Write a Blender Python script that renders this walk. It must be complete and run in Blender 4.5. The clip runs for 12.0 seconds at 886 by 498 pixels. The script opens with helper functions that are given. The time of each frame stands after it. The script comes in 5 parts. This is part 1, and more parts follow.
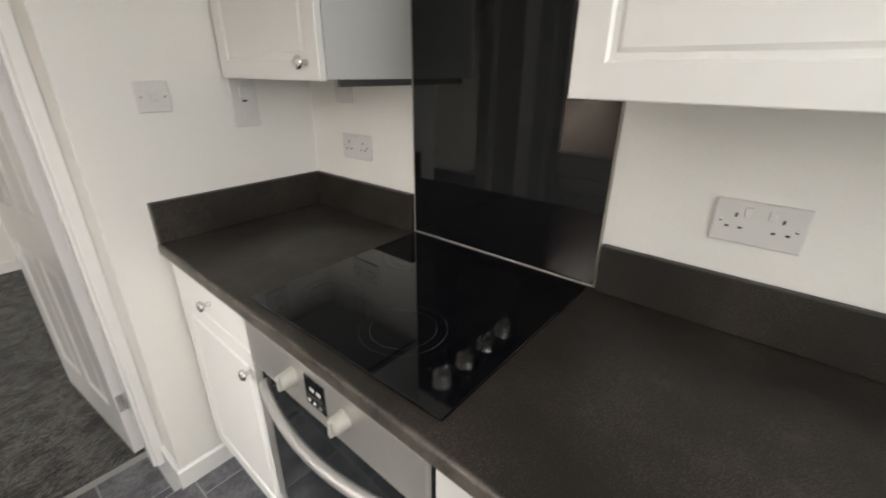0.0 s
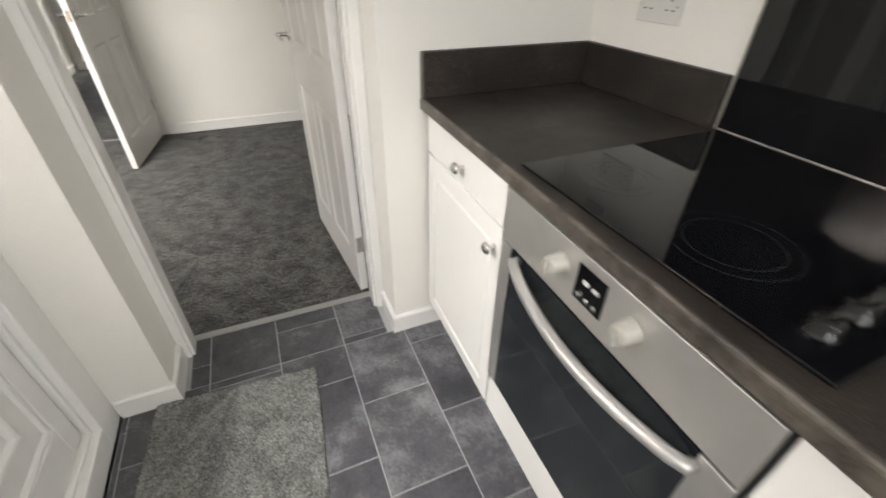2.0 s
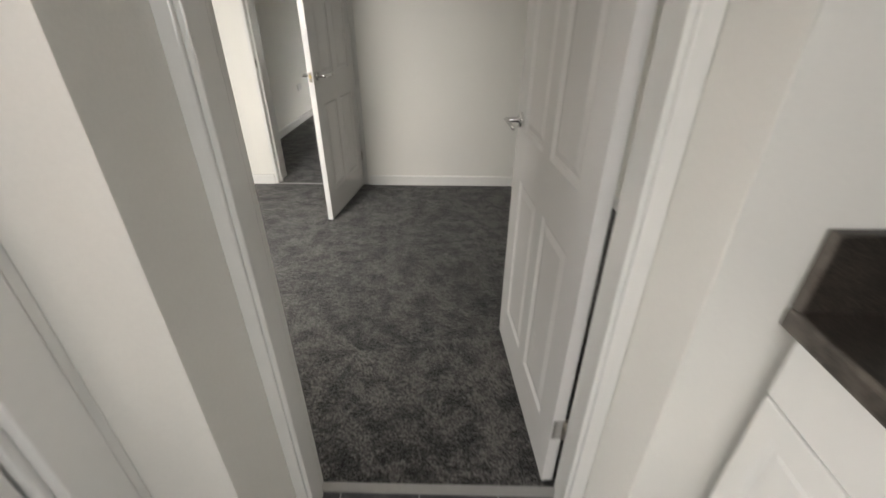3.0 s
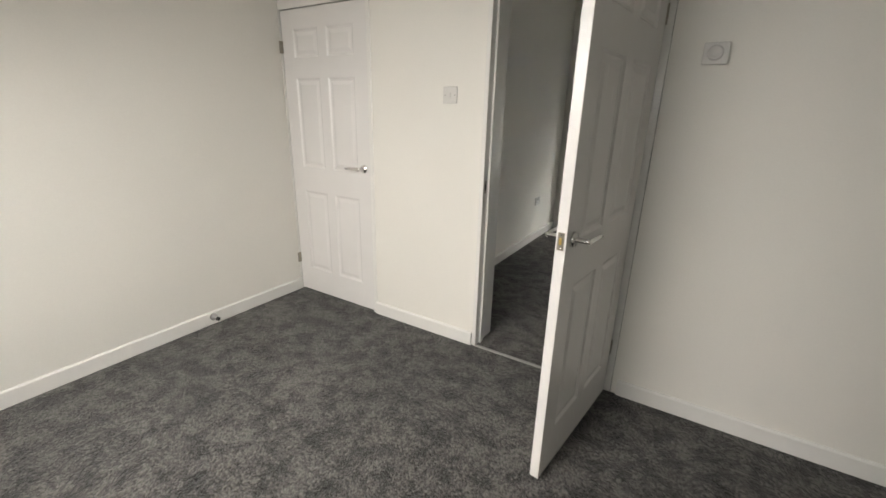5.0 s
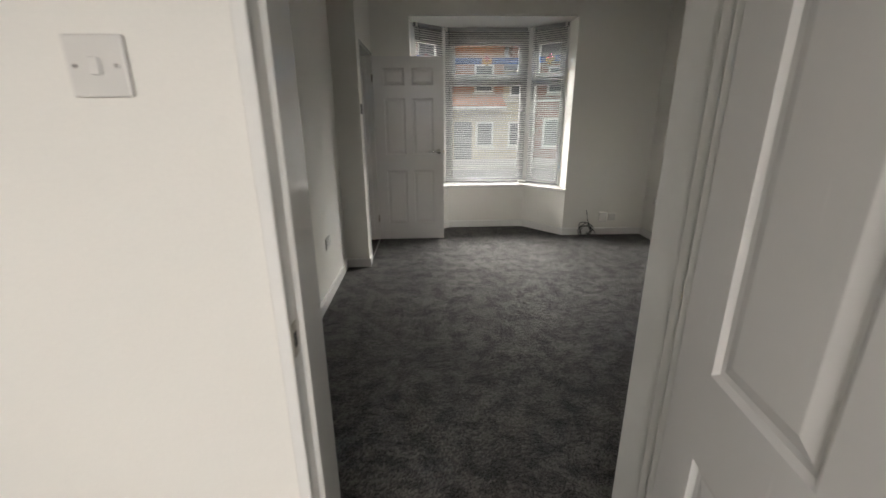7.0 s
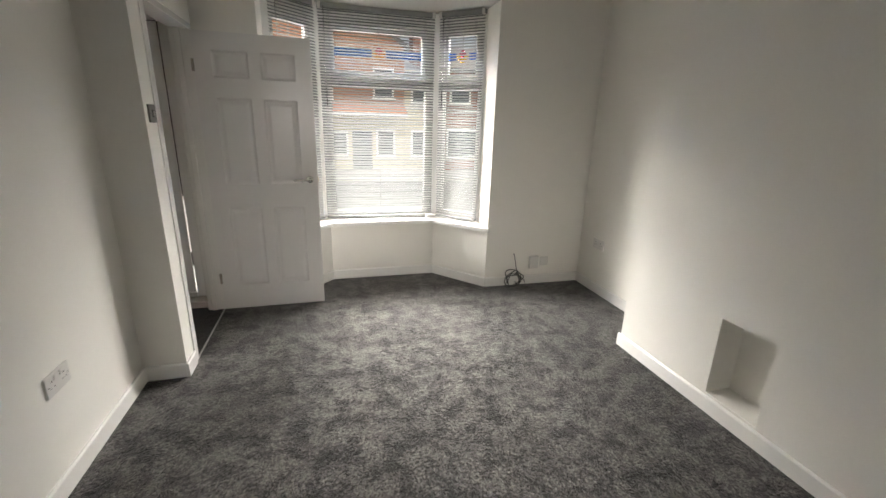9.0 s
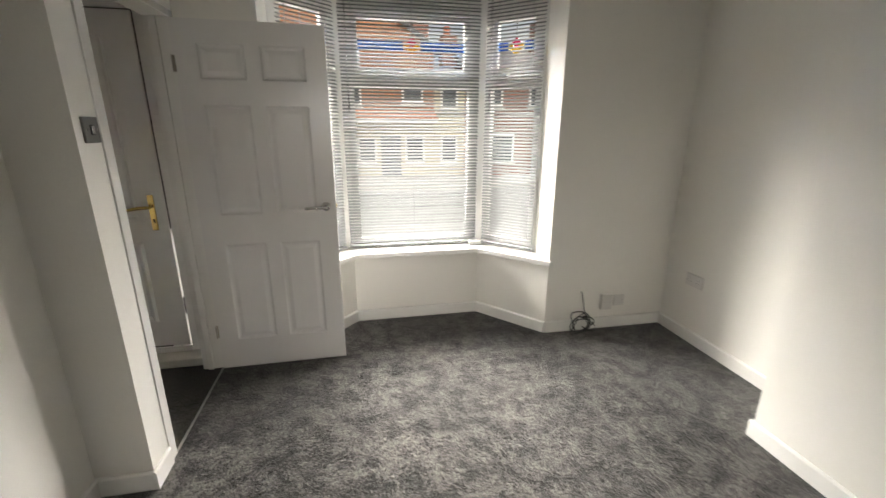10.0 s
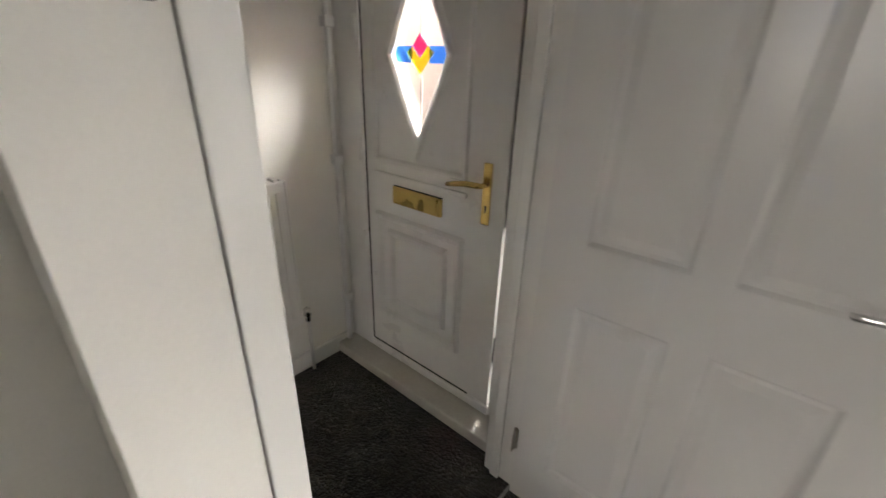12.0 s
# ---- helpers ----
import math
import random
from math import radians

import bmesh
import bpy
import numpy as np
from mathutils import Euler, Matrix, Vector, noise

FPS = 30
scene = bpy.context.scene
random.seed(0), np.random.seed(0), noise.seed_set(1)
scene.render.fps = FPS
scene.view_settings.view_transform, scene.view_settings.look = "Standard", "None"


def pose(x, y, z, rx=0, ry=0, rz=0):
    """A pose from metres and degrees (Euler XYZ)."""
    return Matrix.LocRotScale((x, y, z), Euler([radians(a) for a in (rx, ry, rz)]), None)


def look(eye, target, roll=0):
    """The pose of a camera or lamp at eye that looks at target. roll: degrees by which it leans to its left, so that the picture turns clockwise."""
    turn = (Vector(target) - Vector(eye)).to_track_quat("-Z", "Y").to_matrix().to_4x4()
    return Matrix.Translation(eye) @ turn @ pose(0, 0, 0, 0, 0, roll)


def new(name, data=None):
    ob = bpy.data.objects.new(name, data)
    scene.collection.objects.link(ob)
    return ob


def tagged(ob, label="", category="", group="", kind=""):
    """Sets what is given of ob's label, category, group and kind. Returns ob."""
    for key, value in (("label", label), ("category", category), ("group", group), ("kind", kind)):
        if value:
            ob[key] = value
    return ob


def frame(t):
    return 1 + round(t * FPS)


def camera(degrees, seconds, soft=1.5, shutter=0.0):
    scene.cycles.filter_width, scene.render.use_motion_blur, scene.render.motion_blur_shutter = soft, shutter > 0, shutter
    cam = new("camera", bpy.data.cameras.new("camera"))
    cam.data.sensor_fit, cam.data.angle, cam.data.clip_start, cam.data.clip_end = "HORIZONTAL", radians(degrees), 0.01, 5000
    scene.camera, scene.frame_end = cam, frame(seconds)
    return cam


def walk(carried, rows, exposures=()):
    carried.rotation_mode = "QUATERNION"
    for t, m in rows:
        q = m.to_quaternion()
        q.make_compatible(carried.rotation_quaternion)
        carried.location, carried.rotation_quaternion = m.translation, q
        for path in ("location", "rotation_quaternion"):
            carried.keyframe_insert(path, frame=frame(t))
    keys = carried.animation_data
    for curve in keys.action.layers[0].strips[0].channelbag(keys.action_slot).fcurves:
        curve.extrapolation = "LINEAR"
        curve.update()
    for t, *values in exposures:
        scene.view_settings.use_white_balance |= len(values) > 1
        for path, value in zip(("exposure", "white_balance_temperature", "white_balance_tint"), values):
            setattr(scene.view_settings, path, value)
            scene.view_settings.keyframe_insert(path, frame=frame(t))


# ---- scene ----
# ---- camera and walk ----
cam = camera(93.5, 12.0, shutter=0.28)
PATH = [
    (0, (0.549, -2.325, 1.445), (1.969, -1.156, 0.66), 0.5),
    (0.5, (0.514, -2.309, 1.387), (1.694, -0.979, 0.47), 1.1),
    (1, (0.504, -2.304, 1.337), (1.545, -0.966, 0.274), 1.1),
    (1.5, (0.494, -2.276, 1.313), (1.395, -0.895, 0.182), 1.4),
    (2, (0.455, -2.101, 1.299), (1.114, -0.604, 0.148), 1.0),
    (2.5, (0.382, -1.759, 1.32), (0.681, -0.111, 0.228), -0.6),
    (3, (0.4, -1.395, 1.327), (0.368, 0.343, 0.337), 0.2),
    (4.8, (-0.025, -0.067, 1.363), (-1.006, 1.555, 0.725), 0.8),
    (5, (-0.114, 0.042, 1.361), (-1.113, 1.658, 0.738), 1.4),
    (5.5, (-0.393, 0.343, 1.387), (-1.26, 2.042, 0.787), 1.5),
    (6, (-0.609, 0.681, 1.376), (-1.247, 2.477, 0.768), 1.7),
    (6.5, (-0.776, 1.042, 1.368), (-1.05, 2.931, 0.77), 1.0),
    (7, (-0.863, 1.384, 1.377), (-0.797, 3.288, 0.766), -0.4),
    (7.5, (-0.821, 1.757, 1.407), (-0.561, 3.643, 0.792), 0.7),
    (7.7, (-0.812, 1.882, 1.413), (-0.492, 3.76, 0.806), 1.1),
    (9.3, (-0.54, 3.033, 1.427), (-0.028, 4.88, 0.852), 1.7),
    (9.5, (-0.518, 3.195, 1.424), (-0.015, 5.043, 0.847), 1.5),
    (10, (-0.544, 3.575, 1.45), (-0.168, 5.457, 0.887), 0.3),
    (10.5, (-0.599, 4.003, 1.441), (-0.598, 5.925, 0.888), 1.2),
    (11, (-0.698, 4.414, 1.404), (-1.021, 6.283, 0.769), 1.7),
    (11.5, (-0.837, 4.784, 1.369), (-1.564, 6.506, 0.658), 0.9),
    (12, (-0.993, 5.147, 1.352), (-2.166, 6.546, 0.535), 1.8),
]
EXPOSURES = [(0.0, 0.15, 6500, 8), (0.5, 0.38, 6500, 8), (1.5, 0.4, 6500, 8), (2.0, 0.4, 6500, 8), (2.5, 0.15, 6500, 8), (3.0, -0.08, 6500, 8), (5.0, -0.24, 6600, 8), (6.0, -0.32, 6550, 7), (6.5, -0.45, 6550, 7), (7.0, -0.35, 6500, 10), (7.5, 0.36, 6500, 10), (9.5, 0.4, 6700, 11), (10.5, 0.22, 6800, 10), (11.0, 0.1, 6900, 11), (11.5, 0.1, 6900, 12), (12.0, 0.6, 6600, 12)]
walk(cam, [(t, look(eye, target, roll)) for t, eye, target, roll in PATH], EXPOSURES)

SKY_STRENGTH = 0.12
SUN_STRENGTH = 1.2

# ---- world, sun and the light of the windows ----
world = bpy.data.worlds.new("world")
scene.world = world
world.use_nodes = True
wn, wl = world.node_tree.nodes, world.node_tree.links
sky = wn.new("ShaderNodeTexSky")
sky.sky_type, sky.sun_disc = "NISHITA", False
sky.sun_elevation, sky.sun_rotation = radians(48), radians(165)
sky.air_density, sky.dust_density, sky.ozone_density = 1.2, 6.0, 1.0
grey = wn.new("ShaderNodeHueSaturation")
grey.inputs["Saturation"].default_value = 0.35
wl.new(sky.outputs[0], grey.inputs["Color"])
wl.new(grey.outputs[0], wn["Background"].inputs["Color"])
wn["Background"].inputs["Strength"].default_value = SKY_STRENGTH

sun_data = bpy.data.lights.new("sun", "SUN")
sun_data.energy, sun_data.angle, sun_data.color = SUN_STRENGTH, radians(14), (1.0, 0.96, 0.9)
sun = new("sun", sun_data)
sun.matrix_world = look((-2.6, -9.7, 11.2), (0, 0, 0))


def area_lamp(name, centre, target, wide, high, watts, colour=(1.0, 0.98, 0.95), spread=180):
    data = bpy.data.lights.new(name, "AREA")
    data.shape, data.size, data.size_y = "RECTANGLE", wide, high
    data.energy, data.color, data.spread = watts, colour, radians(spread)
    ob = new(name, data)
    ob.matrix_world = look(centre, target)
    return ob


# lamps added in place of daylight from unseen windows and the back door
area_lamp("rear_window_light", (-1.25, -0.53, 1.6), (-1.35, 0.9, 0.0), 1.2, 1.1, 60, spread=140)
area_lamp("kitchen_window_light", (0.5, -3.33, 1.6), (0.35, -1.0, 0.6), 1.0, 1.0, 17, (0.98, 0.985, 1.0))
area_lamp("back_door_fill", (-1.1, -1.41, 2.5), (0.4, -1.41, 0.9), 1.2, 1.0, 82, (0.98, 0.985, 1.0))
# lamps added out of view over the street, standing in for the bay's sky
for fill_x, fill_w in ((-0.15, 340), (-5.15, 215), (4.85, 170)):
    area_lamp("bay_fill_lamp", (fill_x, 10.8, 4.6), (-0.15, 6.7, 1.2), 5.0, 2.4, fill_w, (1.0, 0.975, 0.935), spread=44)

# ---- materials ----


def node_mat(name):
    m = bpy.data.materials.new(name)
    m.use_nodes = True
    nt = m.node_tree
    return m, nt.nodes, nt.links, nt.nodes["Principled BSDF"]


def coords(nodes, links, kind="Object", scale=(1, 1, 1)):
    tc = nodes.new("ShaderNodeTexCoord")
    mp = nodes.new("ShaderNodeMapping")
    mp.inputs["Scale"].default_value = scale
    links.new(tc.outputs[kind], mp.inputs["Vector"])
    return mp.outputs["Vector"]


def noise_tex(nodes, links, vec, scale, detail=4.0, rough=0.55):
    n = nodes.new("ShaderNodeTexNoise")
    n.inputs["Scale"].default_value, n.inputs["Detail"].default_value, n.inputs["Roughness"].default_value = scale, detail, rough
    links.new(vec, n.inputs["Vector"])
    return n.outputs["Fac"]


def ramp(nodes, links, fac, stops):
    r = nodes.new("ShaderNodeValToRGB")
    el = r.color_ramp.elements
    while len(el) < len(stops):
        el.new(0.5)
    for e, (p, c) in zip(el, stops):
        e.position, e.color = p, (*c, 1)
    links.new(fac, r.inputs["Fac"])
    return r.outputs["Color"]


def maths(nodes, links, op, a, b):
    n = nodes.new("ShaderNodeMath")
    n.operation = op
    for i, v in enumerate((a, b)):
        if isinstance(v, (int, float)):
            n.inputs[i].default_value = v
        else:
            links.new(v, n.inputs[i])
    return n.outputs[0]


def bump(nodes, links, height, strength, distance, bsdf):
    b = nodes.new("ShaderNodeBump")
    b.inputs["Strength"].default_value, b.inputs["Distance"].default_value = strength, distance
    links.new(height, b.inputs["Height"])
    links.new(b.outputs["Normal"], bsdf.inputs["Normal"])


def surface(name, colour, rough=0.5, metal=0.0, vary=0.06, big=1.3, grain=60.0, relief=0.0, relief_size=0.002, coat=0.0, rough_vary=0.08):
    """A plain real surface: two scales of colour change, uneven gloss and fine relief."""
    m, nodes, links, b = node_mat(name)
    v = coords(nodes, links)
    n1, n2 = noise_tex(nodes, links, v, big, 5.0), noise_tex(nodes, links, v, grain, 3.0)
    mix = maths(nodes, links, "ADD", maths(nodes, links, "MULTIPLY", n1, 0.65), maths(nodes, links, "MULTIPLY", n2, 0.35))
    lo, hi = [max(0, c * (1 - vary)) for c in colour], [min(1, c * (1 + vary)) for c in colour]
    links.new(ramp(nodes, links, mix, [(0.3, lo), (0.7, hi)]), b.inputs["Base Color"])
    links.new(maths(nodes, links, "ADD", maths(nodes, links, "MULTIPLY", n1, rough_vary * 2), rough - rough_vary), b.inputs["Roughness"])
    b.inputs["Metallic"].default_value, b.inputs["Coat Weight"].default_value = metal, coat
    if relief:
        bump(nodes, links, n2, relief, relief_size, b)
    return m


WALL = surface("wall_paint", (0.795, 0.777, 0.728), 0.62, vary=0.04, big=0.9, grain=140, relief=0.16, relief_size=0.002)
CEIL = surface("ceiling_paint", (0.82, 0.81, 0.78), 0.7, vary=0.02, grain=90, relief=0.1)
GLOSS = surface("gloss_woodwork_paint", (0.80, 0.79, 0.76), 0.13, vary=0.025, big=2.2, grain=45, relief=0.05, relief_size=0.002, coat=0.2)
UNIT = surface("cabinet_foil", (0.78, 0.77, 0.735), 0.38, vary=0.015, grain=30)
# white foil darkened to grey, the shade of the cabinet sides in colour
UNITSHADE = surface("cabinet_shade_grey", (0.55, 0.55, 0.53), 0.5, vary=0.02, grain=30)
UPVC = surface("upvc", (0.80, 0.79, 0.765), 0.3, vary=0.03, big=3, grain=25)
PLASTIC = surface("white_plastic", (0.66, 0.645, 0.615), 0.32, vary=0.03, grain=20)
DARKHOLE = surface("dark_slot", (0.02, 0.02, 0.02), 0.6, vary=0.1)
CHROME = surface("chrome", (0.72, 0.71, 0.70), 0.14, metal=1.0, vary=0.04, grain=20, rough_vary=0.04)
BRASS = surface("brass", (0.62, 0.45, 0.16), 0.27, metal=1.0, vary=0.1, grain=30)
STEELPLATE = surface("dark_steel_plate", (0.16, 0.155, 0.145), 0.34, metal=0.8, vary=0.08, grain=60)
CABLE = surface("black_cable", (0.02, 0.02, 0.021), 0.42, vary=0.1)
# black for narrow gaps, their shade put into the colour
BLACKGAP = surface("black_gap", (0.02, 0.02, 0.02), 0.7, vary=0.1)
KNOBW = surface("worn_white_knob", (0.37, 0.355, 0.315), 0.42, vary=0.10, big=30, grain=90)
STRIP = surface("pale_metal_bar", (0.42, 0.41, 0.395), 0.42, metal=0.6, vary=0.08, grain=50)
SEALANT = surface("cream_sealant", (0.27, 0.25, 0.21), 0.5, vary=0.15, big=8, grain=60)
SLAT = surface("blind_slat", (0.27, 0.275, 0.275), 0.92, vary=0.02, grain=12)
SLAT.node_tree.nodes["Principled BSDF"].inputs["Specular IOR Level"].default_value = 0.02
CILL = surface("stone_threshold", (0.52, 0.50, 0.45), 0.55, vary=0.12, big=6, grain=70, relief=0.15)
NEON = surface("red_neon", (0.75, 0.06, 0.04), 0.3, vary=0.05)
BLACKGLASS = surface("black_glass", (0.004, 0.004, 0.005), 0.045, vary=0.1, rough_vary=0.015)
BLACKGLASS.node_tree.nodes["Principled BSDF"].inputs["Specular IOR Level"].default_value = 0.4
RINGMARK = surface("ring_print", (0.05, 0.05, 0.052), 0.2, vary=0.1)


def steel_mat():
    m, nodes, links, b = node_mat("brushed_steel")
    v = coords(nodes, links, scale=(4, 2, 420))
    n = noise_tex(nodes, links, v, 3.0, 3.0)
    big = noise_tex(nodes, links, coords(nodes, links), 5.0, 4.0)
    links.new(ramp(nodes, links, big, [(0.3, (0.60, 0.585, 0.56)), (0.7, (0.70, 0.685, 0.655))]), b.inputs["Base Color"])
    b.inputs["Metallic"].default_value = 0.9
    links.new(maths(nodes, links, "ADD", maths(nodes, links, "MULTIPLY", n, 0.18), 0.34), b.inputs["Roughness"])
    bump(nodes, links, n, 0.06, 0.001, b)
    return m


def spread(nodes, links, fac, lo, hi):
    n = nodes.new("ShaderNodeMapRange")
    n.inputs["From Min"].default_value, n.inputs["From Max"].default_value = lo, hi
    links.new(fac, n.inputs["Value"])
    return n.outputs["Result"]


def door_paint():
    """Satin white over moulded wood grain that runs up the leaf."""
    m, nodes, links, b = node_mat("satin_door_paint")
    big = noise_tex(nodes, links, coords(nodes, links), 2.0, 5.0)
    grain = noise_tex(nodes, links, coords(nodes, links, scale=(70, 70, 2.6)), 2.0, 4.0, 0.6)
    links.new(ramp(nodes, links, big, [(0.3, (0.745, 0.728, 0.712)), (0.7, (0.79, 0.775, 0.76))]), b.inputs["Base Color"])
    links.new(maths(nodes, links, "ADD", maths(nodes, links, "MULTIPLY", grain, 0.12), 0.19), b.inputs["Roughness"])
    bump(nodes, links, grain, 0.2, 0.001, b)
    return m


def worktop_mat():
    """Brown-black speckled laminate: fine flecks, wiped smears, scratches and a worn front edge."""
    m, nodes, links, b = node_mat("dark_laminate")
    v = coords(nodes, links)
    cloud, fleck = noise_tex(nodes, links, v, 4.0, 6.0, 0.65), noise_tex(nodes, links, v, 330.0, 2.0, 0.7)
    wipe = noise_tex(nodes, links, v, 13.0, 7.0, 0.72)
    scratch = noise_tex(nodes, links, coords(nodes, links, scale=(60, 2.2, 8)), 3.0, 4.0, 0.6)
    mix = maths(nodes, links, "ADD", maths(nodes, links, "MULTIPLY", cloud, 0.4), maths(nodes, links, "MULTIPLY", fleck, 0.6))
    base = ramp(nodes, links, mix, [(0.36, (0.010, 0.008, 0.0066)), (0.52, (0.021, 0.017, 0.0138)), (0.66, (0.070, 0.057, 0.046))])
    sep = nodes.new("ShaderNodeSeparateXYZ")
    tc = nodes.new("ShaderNodeTexCoord")
    links.new(tc.outputs["Object"], sep.inputs[0])
    edge = maths(nodes, links, "MULTIPLY", maths(nodes, links, "SUBTRACT", 1.0, spread(nodes, links, sep.outputs["X"], 0.906, 0.915)), spread(nodes, links, wipe, 0.36, 0.6))
    worn = maths(nodes, links, "ADD", maths(nodes, links, "MULTIPLY", spread(nodes, links, wipe, 0.60, 0.78), 0.35), maths(nodes, links, "MULTIPLY", spread(nodes, links, scratch, 0.66, 0.76), 0.22))
    worn = maths(nodes, links, "MAXIMUM", worn, maths(nodes, links, "MULTIPLY", edge, 0.75))
    smear = nodes.new("ShaderNodeMix")
    smear.data_type = "RGBA"
    links.new(worn, smear.inputs["Factor"])
    links.new(base, smear.inputs["A"])
    smear.inputs["B"].default_value = (0.15, 0.128, 0.108, 1)
    links.new(smear.outputs["Result"], b.inputs["Base Color"])
    b.inputs["Specular IOR Level"].default_value = 0.42
    links.new(maths(nodes, links, "ADD", maths(nodes, links, "MULTIPLY", wipe, 0.34), 0.26), b.inputs["Roughness"])
    bump(nodes, links, fleck, 0.16, 0.001, b)
    return m


def carpet_mat(name, dark, mid, pale, fine=115.0, blots=0.31):
    """Cut pile: broad shading, dark brushed marks, clumps and single tufts."""
    m, nodes, links, b = node_mat(name)
    v = coords(nodes, links)
    big = spread(nodes, links, noise_tex(nodes, links, v, 2.6, 4.0, 0.6), 0.32, 0.68)
    mark = spread(nodes, links, noise_tex(nodes, links, v, 9.5, 3.0, 0.6), 0.28, 0.56)
    scuff = spread(nodes, links, noise_tex(nodes, links, v, 24.0, 5.0, 0.7), 0.30, 0.70)
    clump = spread(nodes, links, noise_tex(nodes, links, v, 52.0, 3.0, 0.7), 0.32, 0.68)
    tuft = spread(nodes, links, noise_tex(nodes, links, v, fine, 2.0, 0.75), 0.30, 0.70)
    a = 0.0
    for tex, w in ((big, 0.14), (mark, blots), (scuff, 0.16), (clump, 0.29), (tuft, 0.52)):
        a = maths(nodes, links, "ADD", a, maths(nodes, links, "MULTIPLY", tex, w))
    links.new(ramp(nodes, links, a, [(0.46, dark), (0.78, mid), (1.0, pale)]), b.inputs["Base Color"])
    b.inputs["Roughness"].default_value = 1.0
    b.inputs["Sheen Weight"].default_value, b.inputs["Sheen Roughness"].default_value = 0.25, 0.45
    b.inputs["Specular IOR Level"].default_value = 0.1
    h = 0.0
    for tex, w in ((tuft, 0.7), (clump, 0.8), (scuff, 0.4), (mark, 0.3)):
        h = maths(nodes, links, "ADD", h, maths(nodes, links, "MULTIPLY", tex, w))
    bump(nodes, links, h, 0.9, 0.009, b)
    return m


def tile_mat():
    m, nodes, links, b = node_mat("slate_vinyl")
    v = coords(nodes, links)
    info = nodes.new("ShaderNodeObjectInfo")
    shift = nodes.new("ShaderNodeVectorMath")
    shift.operation = "ADD"
    comb = nodes.new("ShaderNodeCombineXYZ")
    links.new(maths(nodes, links, "MULTIPLY", info.outputs["Random"], 37.0), comb.inputs["Z"])
    links.new(v, shift.inputs[0])
    links.new(comb.outputs[0], shift.inputs[1])
    n1 = noise_tex(nodes, links, shift.outputs[0], 5.0, 7.0, 0.68)
    n2 = noise_tex(nodes, links, shift.outputs[0], 90.0, 3.0)
    a = maths(nodes, links, "ADD", maths(nodes, links, "MULTIPLY", n1, 0.8), maths(nodes, links, "MULTIPLY", n2, 0.2))
    a = maths(nodes, links, "ADD", a, maths(nodes, links, "MULTIPLY", info.outputs["Random"], 0.04))
    links.new(ramp(nodes, links, a, [(0.38, (0.040, 0.039, 0.045)), (0.52, (0.078, 0.076, 0.084)), (0.66, (0.20, 0.195, 0.205))]), b.inputs["Base Color"])
    links.new(maths(nodes, links, "ADD", maths(nodes, links, "MULTIPLY", n1, 0.3), 0.3), b.inputs["Roughness"])
    bump(nodes, links, n2, 0.12, 0.001, b)
    return m


def brick_mat(name, a, c, mortar):
    m, nodes, links, b = node_mat(name)
    tc = nodes.new("ShaderNodeTexCoord")
    sep, comb = nodes.new("ShaderNodeSeparateXYZ"), nodes.new("ShaderNodeCombineXYZ")
    links.new(tc.outputs["Object"], sep.inputs[0])
    links.new(maths(nodes, links, "ADD", sep.outputs["X"], sep.outputs["Y"]), comb.inputs["X"])
    links.new(sep.outputs["Z"], comb.inputs["Y"])
    t = nodes.new("ShaderNodeTexBrick")
    t.inputs["Scale"].default_value = 1.0
    t.inputs["Brick Width"].default_value, t.inputs["Row Height"].default_value, t.inputs["Mortar Size"].default_value = 0.225, 0.075, 0.01
    t.inputs["Color1"].default_value, t.inputs["Color2"].default_value, t.inputs["Mortar"].default_value = (*a, 1), (*c, 1), (*mortar, 1)
    links.new(comb.outputs[0], t.inputs["Vector"])
    n = noise_tex(nodes, links, tc.outputs["Object"], 1.2, 5.0)
    mix = nodes.new("ShaderNodeMix")
    mix.data_type, mix.blend_type = "RGBA", "MULTIPLY"
    mix.inputs["Factor"].default_value = 0.6
    links.new(t.outputs["Color"], mix.inputs["A"])
    links.new(ramp(nodes, links, n, [(0.3, (0.7, 0.7, 0.7)), (0.7, (1.0, 1.0, 1.0))]), mix.inputs["B"])
    links.new(mix.outputs["Result"], b.inputs["Base Color"])
    b.inputs["Roughness"].default_value = 0.85
    return m


def glass_mat(name, colour, rough=0.0):
    m, nodes, links, b = node_mat(name)
    b.inputs["Base Color"].default_value = (*colour, 1)
    b.inputs["Transmission Weight"].default_value, b.inputs["Roughness"].default_value, b.inputs["IOR"].default_value = 1.0, rough, 1.45
    if rough:
        bump(nodes, links, noise_tex(nodes, links, coords(nodes, links), 120.0, 3.0), 0.2, 0.002, b)
    return m


STEEL, WORKTOP, TILE, SATIN = steel_mat(), worktop_mat(), tile_mat(), door_paint()
CARPET = carpet_mat("charcoal_carpet", (0.007, 0.0065, 0.006), (0.034, 0.0315, 0.029), (0.165, 0.152, 0.140))
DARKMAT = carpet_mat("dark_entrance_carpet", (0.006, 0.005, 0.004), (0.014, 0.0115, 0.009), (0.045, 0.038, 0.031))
RUG = carpet_mat("grey_shaggy_mat", (0.10, 0.10, 0.09), (0.24, 0.24, 0.222), (0.42, 0.42, 0.395), 150.0, 0.22)
GROUT = surface("pale_grout", (0.36, 0.355, 0.35), 0.6, vary=0.1, grain=60)
BRICK = brick_mat("orange_brick", (0.42, 0.17, 0.065), (0.33, 0.12, 0.05), (0.36, 0.31, 0.25))
REDBRICK = brick_mat("red_brick", (0.30, 0.10, 0.06), (0.22, 0.075, 0.045), (0.30, 0.26, 0.22))
